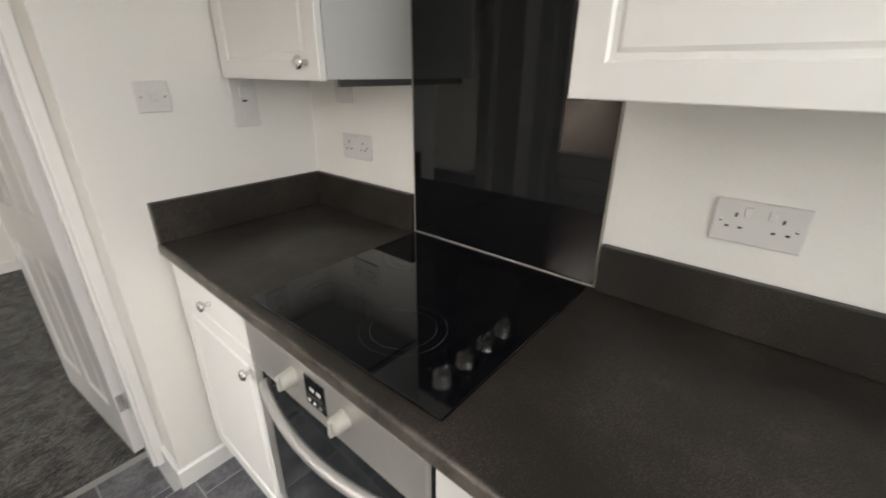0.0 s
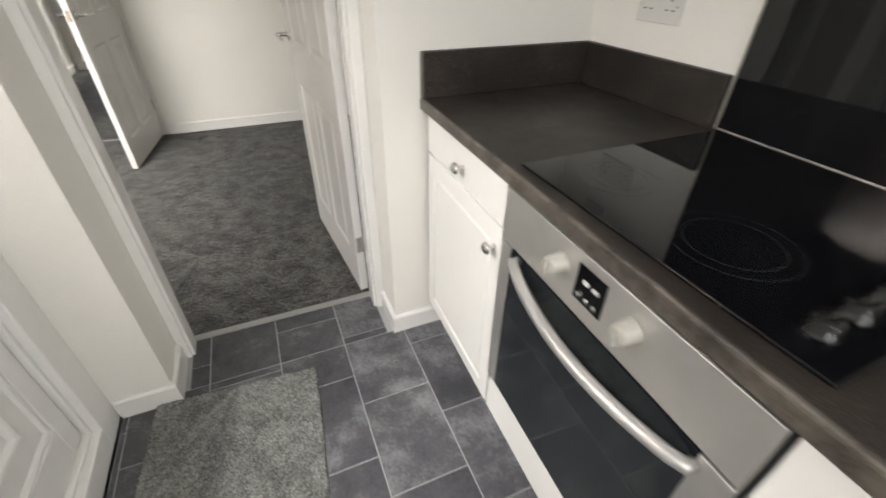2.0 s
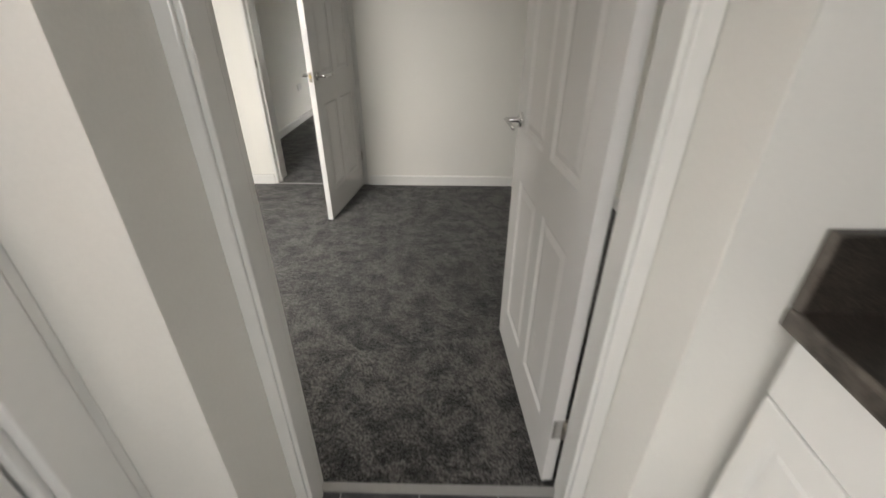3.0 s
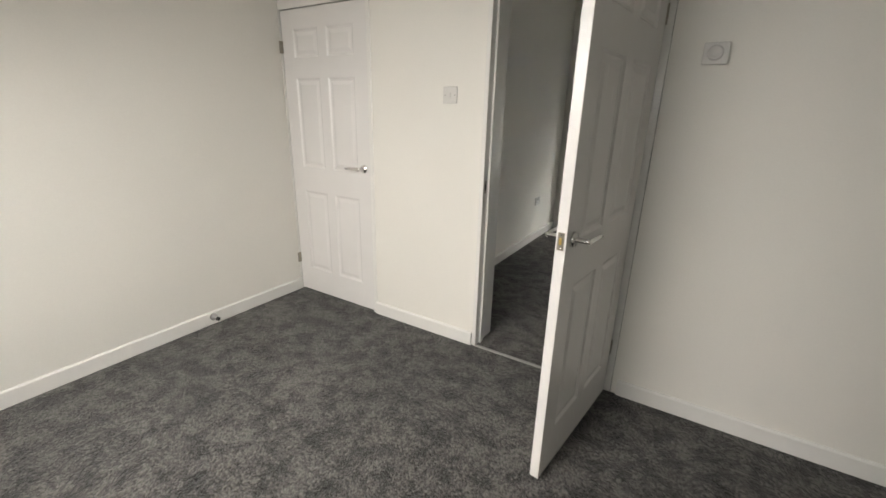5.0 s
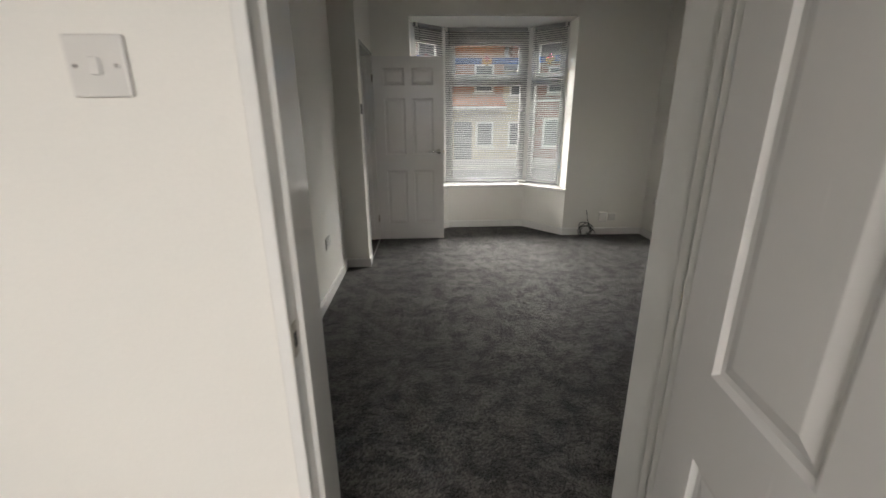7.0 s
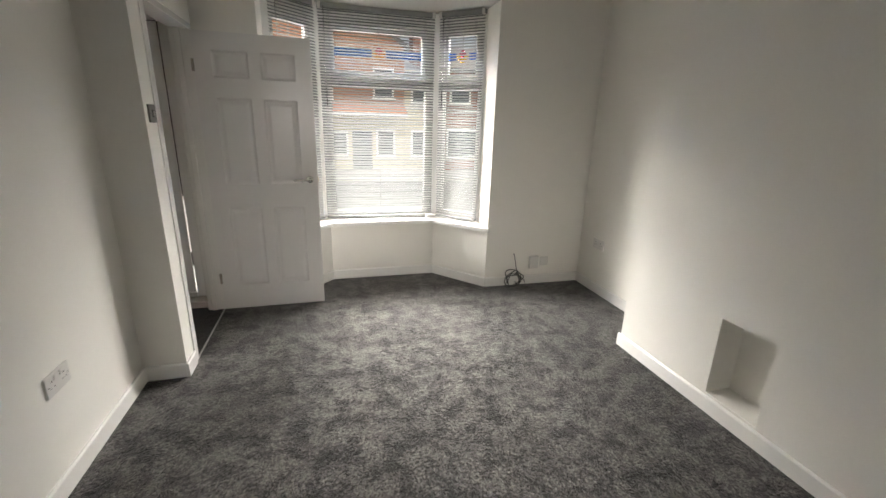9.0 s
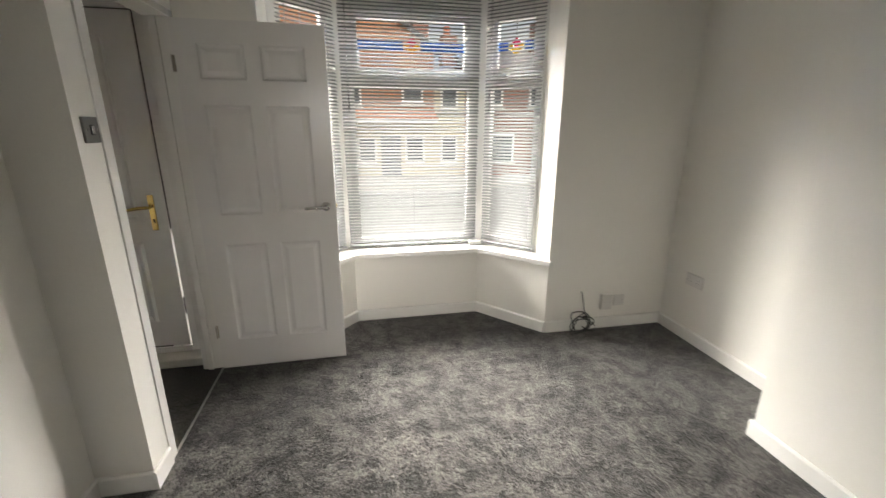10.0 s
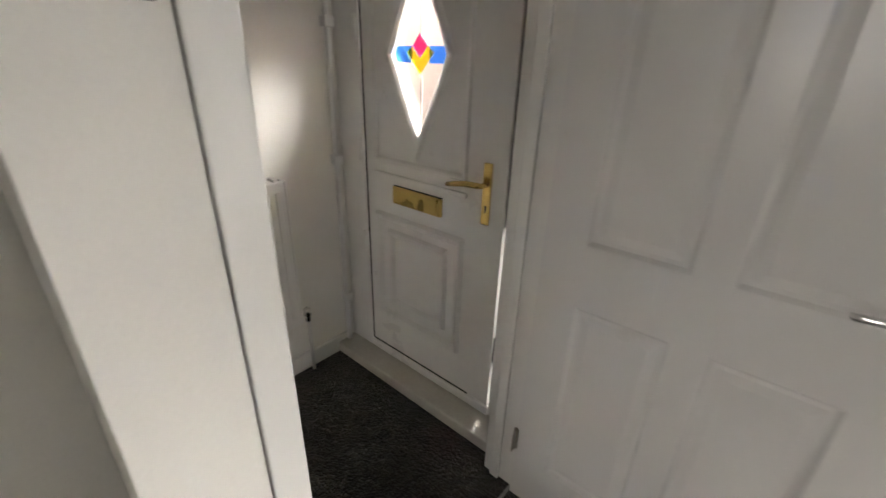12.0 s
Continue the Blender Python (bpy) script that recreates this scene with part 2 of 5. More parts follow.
RENDER = surface("cream_render", (0.55, 0.48, 0.34), 0.8, vary=0.08, grain=20)
GREYRENDER = surface("grey_render", (0.34, 0.33, 0.29), 0.8, vary=0.08, grain=20)
ROOFTILE = surface("orange_roof_tile", (0.42, 0.14, 0.055), 0.75, vary=0.2, big=4, grain=14)
SLATE = surface("roof_slate", (0.10, 0.095, 0.095), 0.6, vary=0.2, big=4, grain=12)
ASPHALT = surface("asphalt", (0.075, 0.075, 0.078), 0.8, vary=0.15, grain=60)
PAVING = surface("paving", (0.36, 0.35, 0.33), 0.8, vary=0.12, big=2, grain=30)
DARKDOOR = surface("dark_blue_door", (0.04, 0.05, 0.07), 0.4, vary=0.1)
DARKPANE = surface("far_window_pane", (0.07, 0.08, 0.09), 0.08, vary=0.2)
CLEAR = glass_mat("clear_glass", (0.97, 0.985, 0.98))
FROST = glass_mat("obscure_glass", (0.90, 0.76, 0.68), 0.35)
BLUEG = glass_mat("blue_stained_glass", (0.04, 0.22, 0.85), 0.12)
REDG = glass_mat("red_stained_glass", (0.80, 0.03, 0.16), 0.12)
AMBERG = glass_mat("amber_stained_glass", (0.95, 0.62, 0.02), 0.12)
LEAD = surface("lead_strip", (0.30, 0.30, 0.30), 0.45, metal=0.6, vary=0.1)
OVENGLASS = surface("oven_door_glass", (0.012, 0.014, 0.016), 0.05, vary=0.1, rough_vary=0.015)
KNOBCLEAR = glass_mat("smoked_clear_knob", (0.42, 0.44, 0.44), 0.12)
TARNISH = surface("tarnished_steel", (0.36, 0.33, 0.28), 0.3, metal=0.9, vary=0.2, big=60, grain=200)

# ---- mesh helpers ----


def box(bm, lo, hi, bevel=0.0, seg=2, m=None):
    made = bmesh.ops.create_cube(bm, size=1)["verts"]
    for v in made:
        v.co = Vector([(lo[i] + hi[i]) / 2 + v.co[i] * (hi[i] - lo[i]) for i in range(3)])
        if m is not None:
            v.co = m @ v.co
    if bevel:
        edges = list({e for v in made for e in v.link_edges})
        bmesh.ops.bevel(bm, geom=edges, offset=bevel, segments=seg, affect="EDGES", profile=0.5)
    return bm


def boxes(*pairs, bevel=0.0):
    bm = bmesh.new()
    for lo, hi in pairs:
        box(bm, lo, hi, bevel)
    return bm


def prism(bm, pts, z0, z1):
    """An upright prism over a plan polygon."""
    low, top = [bm.verts.new((x, y, z0)) for x, y in pts], [bm.verts.new((x, y, z1)) for x, y in pts]
    bm.faces.new(low)
    bm.faces.new(top)
    for i in range(len(pts)):
        j = (i + 1) % len(pts)
        bm.faces.new((low[i], low[j], top[j], top[i]))
    bmesh.ops.recalc_face_normals(bm, faces=bm.faces)
    return bm


def lathe(bm, profile, m, n=20):
    """Turns (radius, height) about the local z axis of m."""
    rings = []
    for r, h in profile:
        rings.append([bm.verts.new(m @ Vector((max(r, 1e-4) * math.cos(2 * math.pi * k / n), max(r, 1e-4) * math.sin(2 * math.pi * k / n), h))) for k in range(n)])
    made = []
    for a, b in zip(rings, rings[1:]):
        for k in range(n):
            made.append(bm.faces.new((a[k], a[(k + 1) % n], b[(k + 1) % n], b[k])))
    made += [bm.faces.new(rings[0][::-1]), bm.faces.new(rings[-1])]
    for f in made:
        f.smooth = True
    return bm


def tube(bm, pts, r, n=8, flat=1.0):
    pts = [Vector(p) for p in pts]
    rings = []
    for i, p in enumerate(pts):
        d = (pts[min(i + 1, len(pts) - 1)] - pts[max(i - 1, 0)]).normalized()
        up = Vector((0, 0, 1)) if abs(d.z) < 0.95 else Vector((1, 0, 0))
        s = d.cross(up).normalized()
        u = s.cross(d)
        rr = r[i] if isinstance(r, (list, tuple)) else r
        rings.append([bm.verts.new(p + s * rr * math.cos(2 * math.pi * k / n) + u * rr * flat * math.sin(2 * math.pi * k / n)) for k in range(n)])
    for a, b in zip(rings, rings[1:]):
        for k in range(n):
            bm.faces.new((a[k], a[(k + 1) % n], b[(k + 1) % n], b[k])).smooth = True
    bm.faces.new(rings[0])
    bm.faces.new(rings[-1][::-1])
    return bm


def mesh_of(name, bm, material):
    bmesh.ops.recalc_face_normals(bm, faces=bm.faces)
    me = bpy.data.meshes.new(name)
    bm.to_mesh(me)
    bm.free()
    me.materials.append(material)
    return me


def part(name, bm, material, parent, label="", m=None):
    ob = new(name, mesh_of(name, bm, material))
    ob.parent = parent
    if m is not None:
        ob.matrix_local = m
    return tagged(ob, label)


def setting(name, bm, material, label="", category="", m=None):
    ob = new(name, mesh_of(name, bm, material))
    if m is not None:
        ob.matrix_world = m
    return tagged(ob, label, category, "", "structure")


def thing(name, m, label, category, group="", kind=""):
    ob = new(name)
    ob.empty_display_size = 0.1
    ob.matrix_world = m
    return tagged(ob, label, category, group, kind)


# Local frames for what hangs on a wall: x along the wall, y into the wall, z up.
def on_front(x, y, z):   # a wall that faces -y
    return pose(x, y, z)


def on_right(x, y, z):   # a wall that faces -x
    return pose(x, y, z, 0, 0, -90)


def on_left(x, y, z):    # a wall that faces +x
    return pose(x, y, z, 0, 0, 90)

# ---- the plan ----
XL, XR = -2.69, 1.685          # the house between its party walls
KX0, KX1 = -0.20, 1.51        # kitchen
KY = -0.885                   # kitchen's end wall
MY0, MY1 = -0.60, 2.072       # middle room
FY0, FY1 = 2.28, 6.155         # front room
FXL = -1.65                   # front room's stair wall
LOBX = -1.435                 # lobby opening
TOP_K, TOP_M, TOP_F = 2.40, 2.55, 2.75

# ---- floors and ceilings ----
setting("floor_middle", boxes(((XL, -0.615, -0.15), (XR, 2.18, 0.0))), CARPET, "dark charcoal grey carpet with brushed pile in the middle room", "carpet")
setting("floor_front", prism(bmesh.new(), [(FXL - 0.05, 2.18), (XR, 2.18), (XR, 6.2), (0.78, 6.2), (0.40, 6.66), (-0.66, 6.66), (-1.07, 6.2), (LOBX, 6.2), (LOBX, 5.17), (FXL - 0.05, 5.17)], -0.15, 0.0), CARPET, "dark charcoal grey carpet with brushed pile and footprints", "carpet")
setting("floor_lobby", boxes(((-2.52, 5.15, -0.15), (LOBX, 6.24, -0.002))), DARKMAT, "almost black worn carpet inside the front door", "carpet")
setting("ceiling_kitchen", boxes(((KX0 - 0.3, -3.6, TOP_K), (KX1 + 0.2, -0.6, TOP_K + 0.2))), CEIL, "plain white kitchen ceiling", "ceiling")
setting("ceiling_middle", boxes(((XL - 0.2, -0.6, TOP_M), (XR + 0.2, 2.18, TOP_M + 0.4))), CEIL, "plain white ceiling of the middle room", "ceiling")
setting("ceiling_front", boxes(((XL - 0.2, 2.18, TOP_F), (XR + 0.2, 6.44, TOP_F + 0.2))), CEIL, "plain white ceiling of the front room", "ceiling")

# ---- walls ----
W_LAB = "plain wall painted warm white"
# kitchen
setting("wall_kitchen_east", boxes(((KX1, -3.6, -0.15), (KX1 + 0.2, MY0 - 0.001, TOP_K))), WALL, W_LAB, "wall")
setting("wall_kitchen_north", boxes(
    ((0.783, KY, -0.15), (KX1, MY0, TOP_M)), ((-0.03, KY, 2.02), (0.783, MY0, TOP_M)), ((KX0 - 0.3, KY - 0.025, -0.15), (-0.03, MY0, TOP_M)),
    ((KX1, -0.6, -0.15), (XR + 0.2, -0.4, TOP_M))), WALL, W_LAB, "wall")
setting("wall_middle_south", boxes(
    ((XL - 0.2, -0.8, -0.15), (-1.85, MY0, TOP_M)), ((-1.85, -0.8, -0.15), (-0.65, MY0, 1.05)), ((-1.85, -0.8, 2.15), (-0.65, MY0, TOP_M)), ((-0.65, -0.8, -0.15), (KX0 - 0.3, MY0, TOP_M))), WALL, W_LAB, "wall")
setting("wall_kitchen_west", boxes(
    ((KX0 - 0.3, -3.6, -0.15), (KX0, -1.90, TOP_K)), ((KX0 - 0.3, -1.90, 2.10), (KX0, KY - 0.025, TOP_K)), ((KX0 - 0.3, -1.90, -0.15), (KX0, KY - 0.025, 0.0))), WALL, W_LAB, "wall")
setting("wall_kitchen_south", boxes(
    ((KX0, -3.6, -0.15), (0.0, -3.4, TOP_K)), ((0.0, -3.6, -0.15), (1.0, -3.4, 1.1)), ((0.0, -3.6, 2.1), (1.0, -3.4, TOP_K)), ((1.0, -3.6, -0.15), (KX1, -3.4, TOP_K))), WALL, W_LAB, "wall")
# middle room
setting("wall_middle_west", boxes(((XL - 0.2, MY0, -0.15), (XL, MY1, TOP_M))), WALL, W_LAB, "wall")
setting("wall_middle_east", boxes(((XR, -0.4, -0.15), (XR + 0.2, 2.18, TOP_M))), WALL, W_LAB, "wall")
setting("wall_middle_north", boxes(
    ((XL, MY1, 2.035), (-1.90, FY0, TOP_M)), ((-1.90, MY1, -0.15), (-1.144, FY0, TOP_F)),
    ((-1.144, MY1, 2.00), (-0.325, FY0, TOP_F)), ((-0.325, MY1, -0.15), (XR, FY0, TOP_F))), WALL, W_LAB, "wall")
setting("wall_cupboard", boxes(((XL - 0.2, MY1, -0.15), (XL, 3.2, TOP_F)), ((XL, 2.9, -0.15), (FXL - 0.1, 3.0, TOP_F))), WALL, W_LAB, "wall")
# front room
setting("wall_front_west", boxes(((FXL - 0.1, FY0, -0.15), (FXL, 5.17, TOP_F)), ((FXL - 0.1, 5.17, -0.15), (LOBX, 5.305, TOP_F)), ((LOBX - 0.1, 5.305, 2.005), (LOBX, FY1, TOP_F))), WALL, W_LAB, "wall")
setting("wall_front_east", boxes(((XR, 2.18, -0.15), (XR + 0.2, 6.44, TOP_F))), WALL, W_LAB, "wall")
CHX, CHY0, CHY1 = 1.28, 3.05, 4.955
RY0, RY1, RZ0, RZ1 = 3.990, 4.270, 0.100, 0.528
setting("wall_chimney_breast", boxes(
    ((CHX, CHY0, -0.15), (XR, RY0, TOP_F)), ((CHX, RY1, -0.15), (XR, CHY1, TOP_F)), ((CHX, RY0, -0.15), (XR, RY1, RZ0)), ((CHX, RY0, RZ1), (XR, RY1, TOP_F)),
    ((CHX + 0.16, RY0, RZ0), (XR, RY1, RZ1))), WALL, "projecting chimney breast painted warm white with a small square recess", "wall")
setting("wall_front_north", boxes(
    ((LOBX - 0.12, FY1 + 0.0, 2.06), (-1.03, 6.44, TOP_F)), ((-1.435, FY1, -0.15), (-1.03, 6.44, 2.06)), ((0.73, FY1, -0.15), (XR, 6.44, TOP_F)), ((-1.03, FY1, 2.36), (0.73, 6.44, TOP_F)),
    ((-2.52, 6.24, 2.06), (LOBX - 0.12, 6.44, TOP_F))), WALL, W_LAB, "wall")
setting("wall_lobby", boxes(((-2.72, 5.05, -0.15), (-2.50, 6.44, TOP_F)), ((-2.50, 5.05, -0.15), (FXL - 0.1, 5.15, TOP_F))), WALL, "scuffed warm white wall of the entrance lobby", "wall")

# ---- bay: low wall, sill, head ----
BAY_IN = [(-1.03, FY1), (-0.61, 6.605), (0.340, 6.612), (0.73, FY1)]
bm = prism(bmesh.new(), [BAY_IN[0], BAY_IN[1], BAY_IN[2], BAY_IN[3], (0.73, 6.44), (0.86, 6.44), (0.42, 6.92), (-0.70, 6.92), (-1.16, 6.44), (-1.03, 6.44)], -0.15, 0.515)
setting("wall_bay", bm, WALL, "low white wall under the bay window", "wall")
bm = prism(bmesh.new(), [(-1.045, 6.128), (-1.020, 6.128), (-0.590, 6.54), (0.318, 6.545), (0.722, 6.128), (0.745, 6.128), (0.745, 6.153), (0.728, 6.153), (0.728, 6.46), (0.40, 6.83), (-0.67, 6.83), (-1.028, 6.46), (-1.028, 6.153), (-1.045, 6.153)], 0.517, 0.552)
bmesh.ops.bevel(bm, geom=[e for e in bm.edges if abs(e.verts[0].co.z - e.verts[1].co.z) < 1e-5], offset=0.006, segments=2, affect="EDGES", profile=0.5)
setting("window_sill", bm, GLOSS, "glossy white painted window sill of the bay", "window sill")
setting("bay_head", prism(bmesh.new(), [(-1.03, 6.44), (-1.16, 6.44), (-0.70, 6.92), (0.42, 6.92), (0.86, 6.44), (0.73, 6.44)], 2.36, 2.75), CEIL, "white soffit over the bay window", "ceiling")
setting("bay_soffit", prism(bmesh.new(), [(-1.029, 6.160), (-1.029, 6.44), (-1.16, 6.44), (-0.70, 6.92), (0.42, 6.92), (0.86, 6.44), (0.729, 6.44), (0.729, 6.160)], 2.345, 2.357), GLOSS, "white boarded soffit inside the bay", "ceiling")

# ---- skirting boards ----


def skirting(p, q, high=0.085, thick=0.014):
    """A board from p to q; the wall lies to the left of the way from p to q."""
    a, b = Vector((*p, 0)), Vector((*q, 0))
    long = (b - a).length
    m = Matrix.Translation(a) @ Matrix.Rotation(math.atan2(b.y - a.y, b.x - a.x), 4, "Z")
    bm = bmesh.new()
    prof = [(0.0, 0.0), (-thick, 0.0), (-thick, high - 0.008), (-thick + 0.006, high), (0.0, high)]
    ends = [[bm.verts.new((x, y - 0.001, z + 0.001)) for y, z in prof] for x in (0, long)]
    for i in range(5):
        j = (i + 1) % 5
        bm.faces.new((ends[0][i], ends[0][j], ends[1][j], ends[1][i]))
    bm.faces.new(ends[0])
    bm.faces.new(ends[1][::-1])
    setting("baseboard", bm, GLOSS, "low white gloss-painted skirting board", "skirting board", m)


T = 0.015
for run in (
    ((XL, MY0), (XL, MY1)), ((-1.90, MY1), (-1.146, MY1)), ((-0.30, MY1), (XR, MY1)), ((XR, MY1 - T), (XR, MY0 + 0.2)),
    ((FXL, FY0), (FXL, 5.17)), ((FXL + T, 5.17), (LOBX, 5.17)), ((LOBX, 5.17 - T), (LOBX, 5.303)),
    ((-1.03, FY1), (-0.61, 6.605)), ((-0.61 + 0.006, 6.605), (0.340 - 0.006, 6.612)), ((0.340, 6.612), (0.73, FY1)),
    ((0.73, FY1), (XR, FY1)), ((XR, FY1 - T), (XR, CHY1)), ((XR - T, CHY1), (CHX, CHY1)), ((CHX, CHY1 + T), (CHX, CHY0)), ((CHX - T, CHY0), (XR, CHY0)), ((XR, CHY0), (XR, FY0)),
    ((0.783, -0.72), (0.783, KY)), ((0.783 - T, KY), (0.99, KY)), ((-0.03, KY - 0.025), (-0.03, -0.72)), ((KX0, KY - 0.025), (-0.03 + T, KY - 0.025)),
    ((-2.50, 5.15), (-2.50, 6.22)),
):
    skirting(*run)

# ---- door linings ----


def lining(name, bm, label):
    setting(name, bm, GLOSS, label, "door frame")


L_LAB = "white gloss-painted door lining with stop bead"
bm = boxes(((0.745, -0.720, 0.0), (0.782, MY0 + 0.004, 2.02)), ((-0.03, -0.720, 0.0), (0.0, MY0 + 0.004, 2.02)), ((0.0, -0.720, 1.99), (0.745, MY0 + 0.004, 2.02)), bevel=0.003)
for lo, hi in (((0.733, -0.712, 0.0), (0.7455, -0.640, 1.99)), ((-0.0005, -0.712, 0.0), (0.012, -0.640, 1.99)), ((0.012, -0.712, 1.978), (0.733, -0.640, 1.9905))):
    box(bm, lo, hi, 0.003)
lining("door_frame_1", bm, L_LAB)
bm = boxes(((-1.143, MY1 - 0.004, 0.0), (-1.119, FY0 + 0.004, 1.998)), ((-0.356, MY1 + 0.02, 0.0), (-0.327, FY0 + 0.004, 1.998)), ((-1.119, MY1 - 0.004, 1.968), (-0.356, FY0 + 0.004, 1.998)), bevel=0.003)
for lo, hi in (((-1.1195, MY1 + 0.045, 0.0), (-1.107, MY1 + 0.08, 1.97)), ((-0.368, MY1 + 0.045, 0.0), (-0.3555, MY1 + 0.08, 1.97))):
    box(bm, lo, hi, 0.003)
box(bm, (-0.384, MY1 - 0.002, 0.0), (-0.3275, MY1 + 0.0195, 1.967))
lining("door_frame_2", bm, L_LAB)
bm = boxes(((XL + 0.001, MY1 - 0.006, 0.0), (XL + 0.012, MY1 + 0.09, 2.03)), ((-1.928, MY1 - 0.006, 0.0), (-1.898, MY1 + 0.09, 2.03)), ((XL + 0.012, MY1 - 0.006, 1.971), (-1.928, MY1 + 0.09, 2.03)), bevel=0.003)
lining("door_frame_3", bm, "narrow white gloss-painted frame of the cupboard door")
bm = boxes(((LOBX - 0.115, 5.307, 0.0), (LOBX + 0.006, 5.362, 2.0)), ((LOBX - 0.115, 6.085, 0.0), (LOBX + 0.006, 6.125, 2.0)), ((LOBX - 0.115, 5.362, 1.965), (LOBX + 0.006, 6.085, 2.0)), bevel=0.003)
for lo, hi in (((LOBX - 0.085, 5.3615, 0.0), (LOBX - 0.05, 5.372, 1.965)), ((LOBX - 0.085, 6.073, 0.0), (LOBX - 0.05, 6.0855, 1.965))):
    box(bm, lo, hi, 0.003)
lining("door_frame_4", bm, L_LAB)
for name, lo, hi in (("threshold_1", (0.0, -0.634, 0.0), (0.745, -0.604, 0.006)), ("threshold_2", (-1.119, 2.062, 0.0), (-0.388, 2.084, 0.005)), ("threshold_3", (LOBX - 0.006, 5.351, 0.0), (LOBX + 0.006, 6.085, 0.004))):
    setting(name, boxes((lo, hi), bevel=0.002), STRIP, "pale metal bar over the carpet edge in a doorway", "threshold")

# ---- panelled doors ----


def panel_face(bm, xs, zs, panels, y, flip):
    grid = [[bm.verts.new((x, y, z)) for z in zs] for x in xs]
    wells = []
    for i in range(len(xs) - 1):
        for k in range(len(zs) - 1):
            q = (grid[i][k], grid[i + 1][k], grid[i + 1][k + 1], grid[i][k + 1])
            f = bm.faces.new(q[::-1] if flip else q)
            if (i, k) in panels:
                wells.append(f)
    bm.normal_update()
    for thick, depth in ((0.010, -0.007), (0.010, -0.001), (0.022, 0.006)):
        bmesh.ops.inset_individual(bm, faces=wells, thickness=thick, depth=depth, use_even_offset=True)
    return grid


def six_panel_leaf(w, h, t):
    """x from the hinge, y through the thickness, z up."""
    bm = bmesh.new()
    xs = [0, 0.108 * w / 0.74, 0.108 * w / 0.74 + 0.225 * w / 0.74, w - 0.333 * w / 0.74, w - 0.108 * w / 0.74, w]
    zs = [0, 0.185, 0.785, 0.955, 1.54, 1.665, 1.835, h]
    panels = {(i, k) for i in (1, 3) for k in (1, 3, 5)}
    a = panel_face(bm, xs, zs, panels, 0.0, False)
    b = panel_face(bm, xs, zs, panels, t, True)
    for i in range(len(xs) - 1):
        bm.faces.new((a[i][0], b[i][0], b[i + 1][0], a[i + 1][0]))
        bm.faces.new((a[i][-1], a[i + 1][-1], b[i + 1][-1], b[i][-1]))
    for k in range(len(zs) - 1):
        bm.faces.new((a[0][k], a[0][k + 1], b[0][k + 1], b[0][k]))
        bm.faces.new((a[-1][k], b[-1][k], b[-1][k + 1], a[-1][k + 1]))
    return bm


def lever_handle(parent, x, y, z, out, towards):
    """A lever on a round rose. out: -1 or +1 along y; towards: the way of the lever along x."""
    h = new("door_handle")
    h.parent = parent
    tagged(h, "chrome lever handle on a round rose")
    m = Matrix.Translation((x, y, z)) @ Matrix.Rotation(radians(90 if out < 0 else -90), 4, "X")
    part("rose", lathe(bmesh.new(), [(0.026, 0), (0.026, 0.007), (0.024, 0.010), (0.011, 0.010), (0.0085, 0.014), (0.0085, 0.056), (0.0075, 0.059)], m, 24), CHROME, h)
    pts, rs = [(x - towards * 0.007, y + out * 0.054, z)], [0.0062]
    for i in range(9):
        u = i / 8
        pts.append((x + towards * 0.116 * u, y + out * (0.054 + 0.004 * math.sin(u * math.pi)), z + 0.004 * math.sin(u * 3.0) - 0.003 * u))
        rs.append(0.0062 - 0.0014 * u)
    part("lever", tube(bmesh.new(), pts, rs, 10, 1.5), CHROME, h)


def hinge(parent, x, y, z):
    bm = boxes(((x - 0.002, y - 0.028, z - 0.038), (x + 0.001, y + 0.001, z + 0.038)))
    tube(bm, [(x - 0.002, y - 0.004, z - 0.038), (x - 0.002, y - 0.004, z + 0.038)], 0.0085, 10)
    part("hinge", bm, TARNISH, parent, "steel butt hinge")


def inner_door(name, m, w, h, label, levers, t=0.035, hinge_y=0.0, latch=True, grip=0.988, edge_hinge=False):
    d = thing(name, m, label, "door", "", "structure")
    part("leaf", six_panel_leaf(w, h, t), SATIN, d)
    for out in levers:
        lever_handle(d, w - 0.055, 0.0 if out < 0 else t, grip, out, -1)
    for z in (0.25, 1.735):
        hinge(d, 0.0, hinge_y, z)
    if edge_hinge:
        for z in (0.25, 1.735):
            part("hinge_leaf", boxes(((-0.0022, 0.004, z - 0.038), (-0.0002, 0.032, z + 0.038)), bevel=0.0005), CHROME, d, "steel hinge leaf let into the edge")
    if latch:
        bm = boxes(((w - 0.0005, t / 2 - 0.011, grip - 0.030), (w + 0.0015, t / 2 + 0.011, grip + 0.030)))
        lp = part("latch_plate", bm, TARNISH, d, "small tarnished steel latch plate")
        part("latch_bolt", box(bmesh.new(), (w + 0.0016, t / 2 - 0.005, grip - 0.010), (w + 0.006, t / 2 + 0.004, grip + 0.013), 0.002), BRASS, lp, "brass latch bolt")
        for z in (grip - 0.023, grip + 0.023):
            part("screw", lathe(bmesh.new(), [(0.0035, 0.0), (0.003, 0.0008), (0.001, 0.001)], Matrix.Translation((w + 0.0015, t / 2, z)) @ Matrix.Rotation(radians(90), 4, "Y"), 10), CHROME, lp)
    return d


def hung(hx, hy, ex, ey):
    return pose(hx, hy, 0.012, 0, 0, math.degrees(math.atan2(ey - hy, ex - hx)))


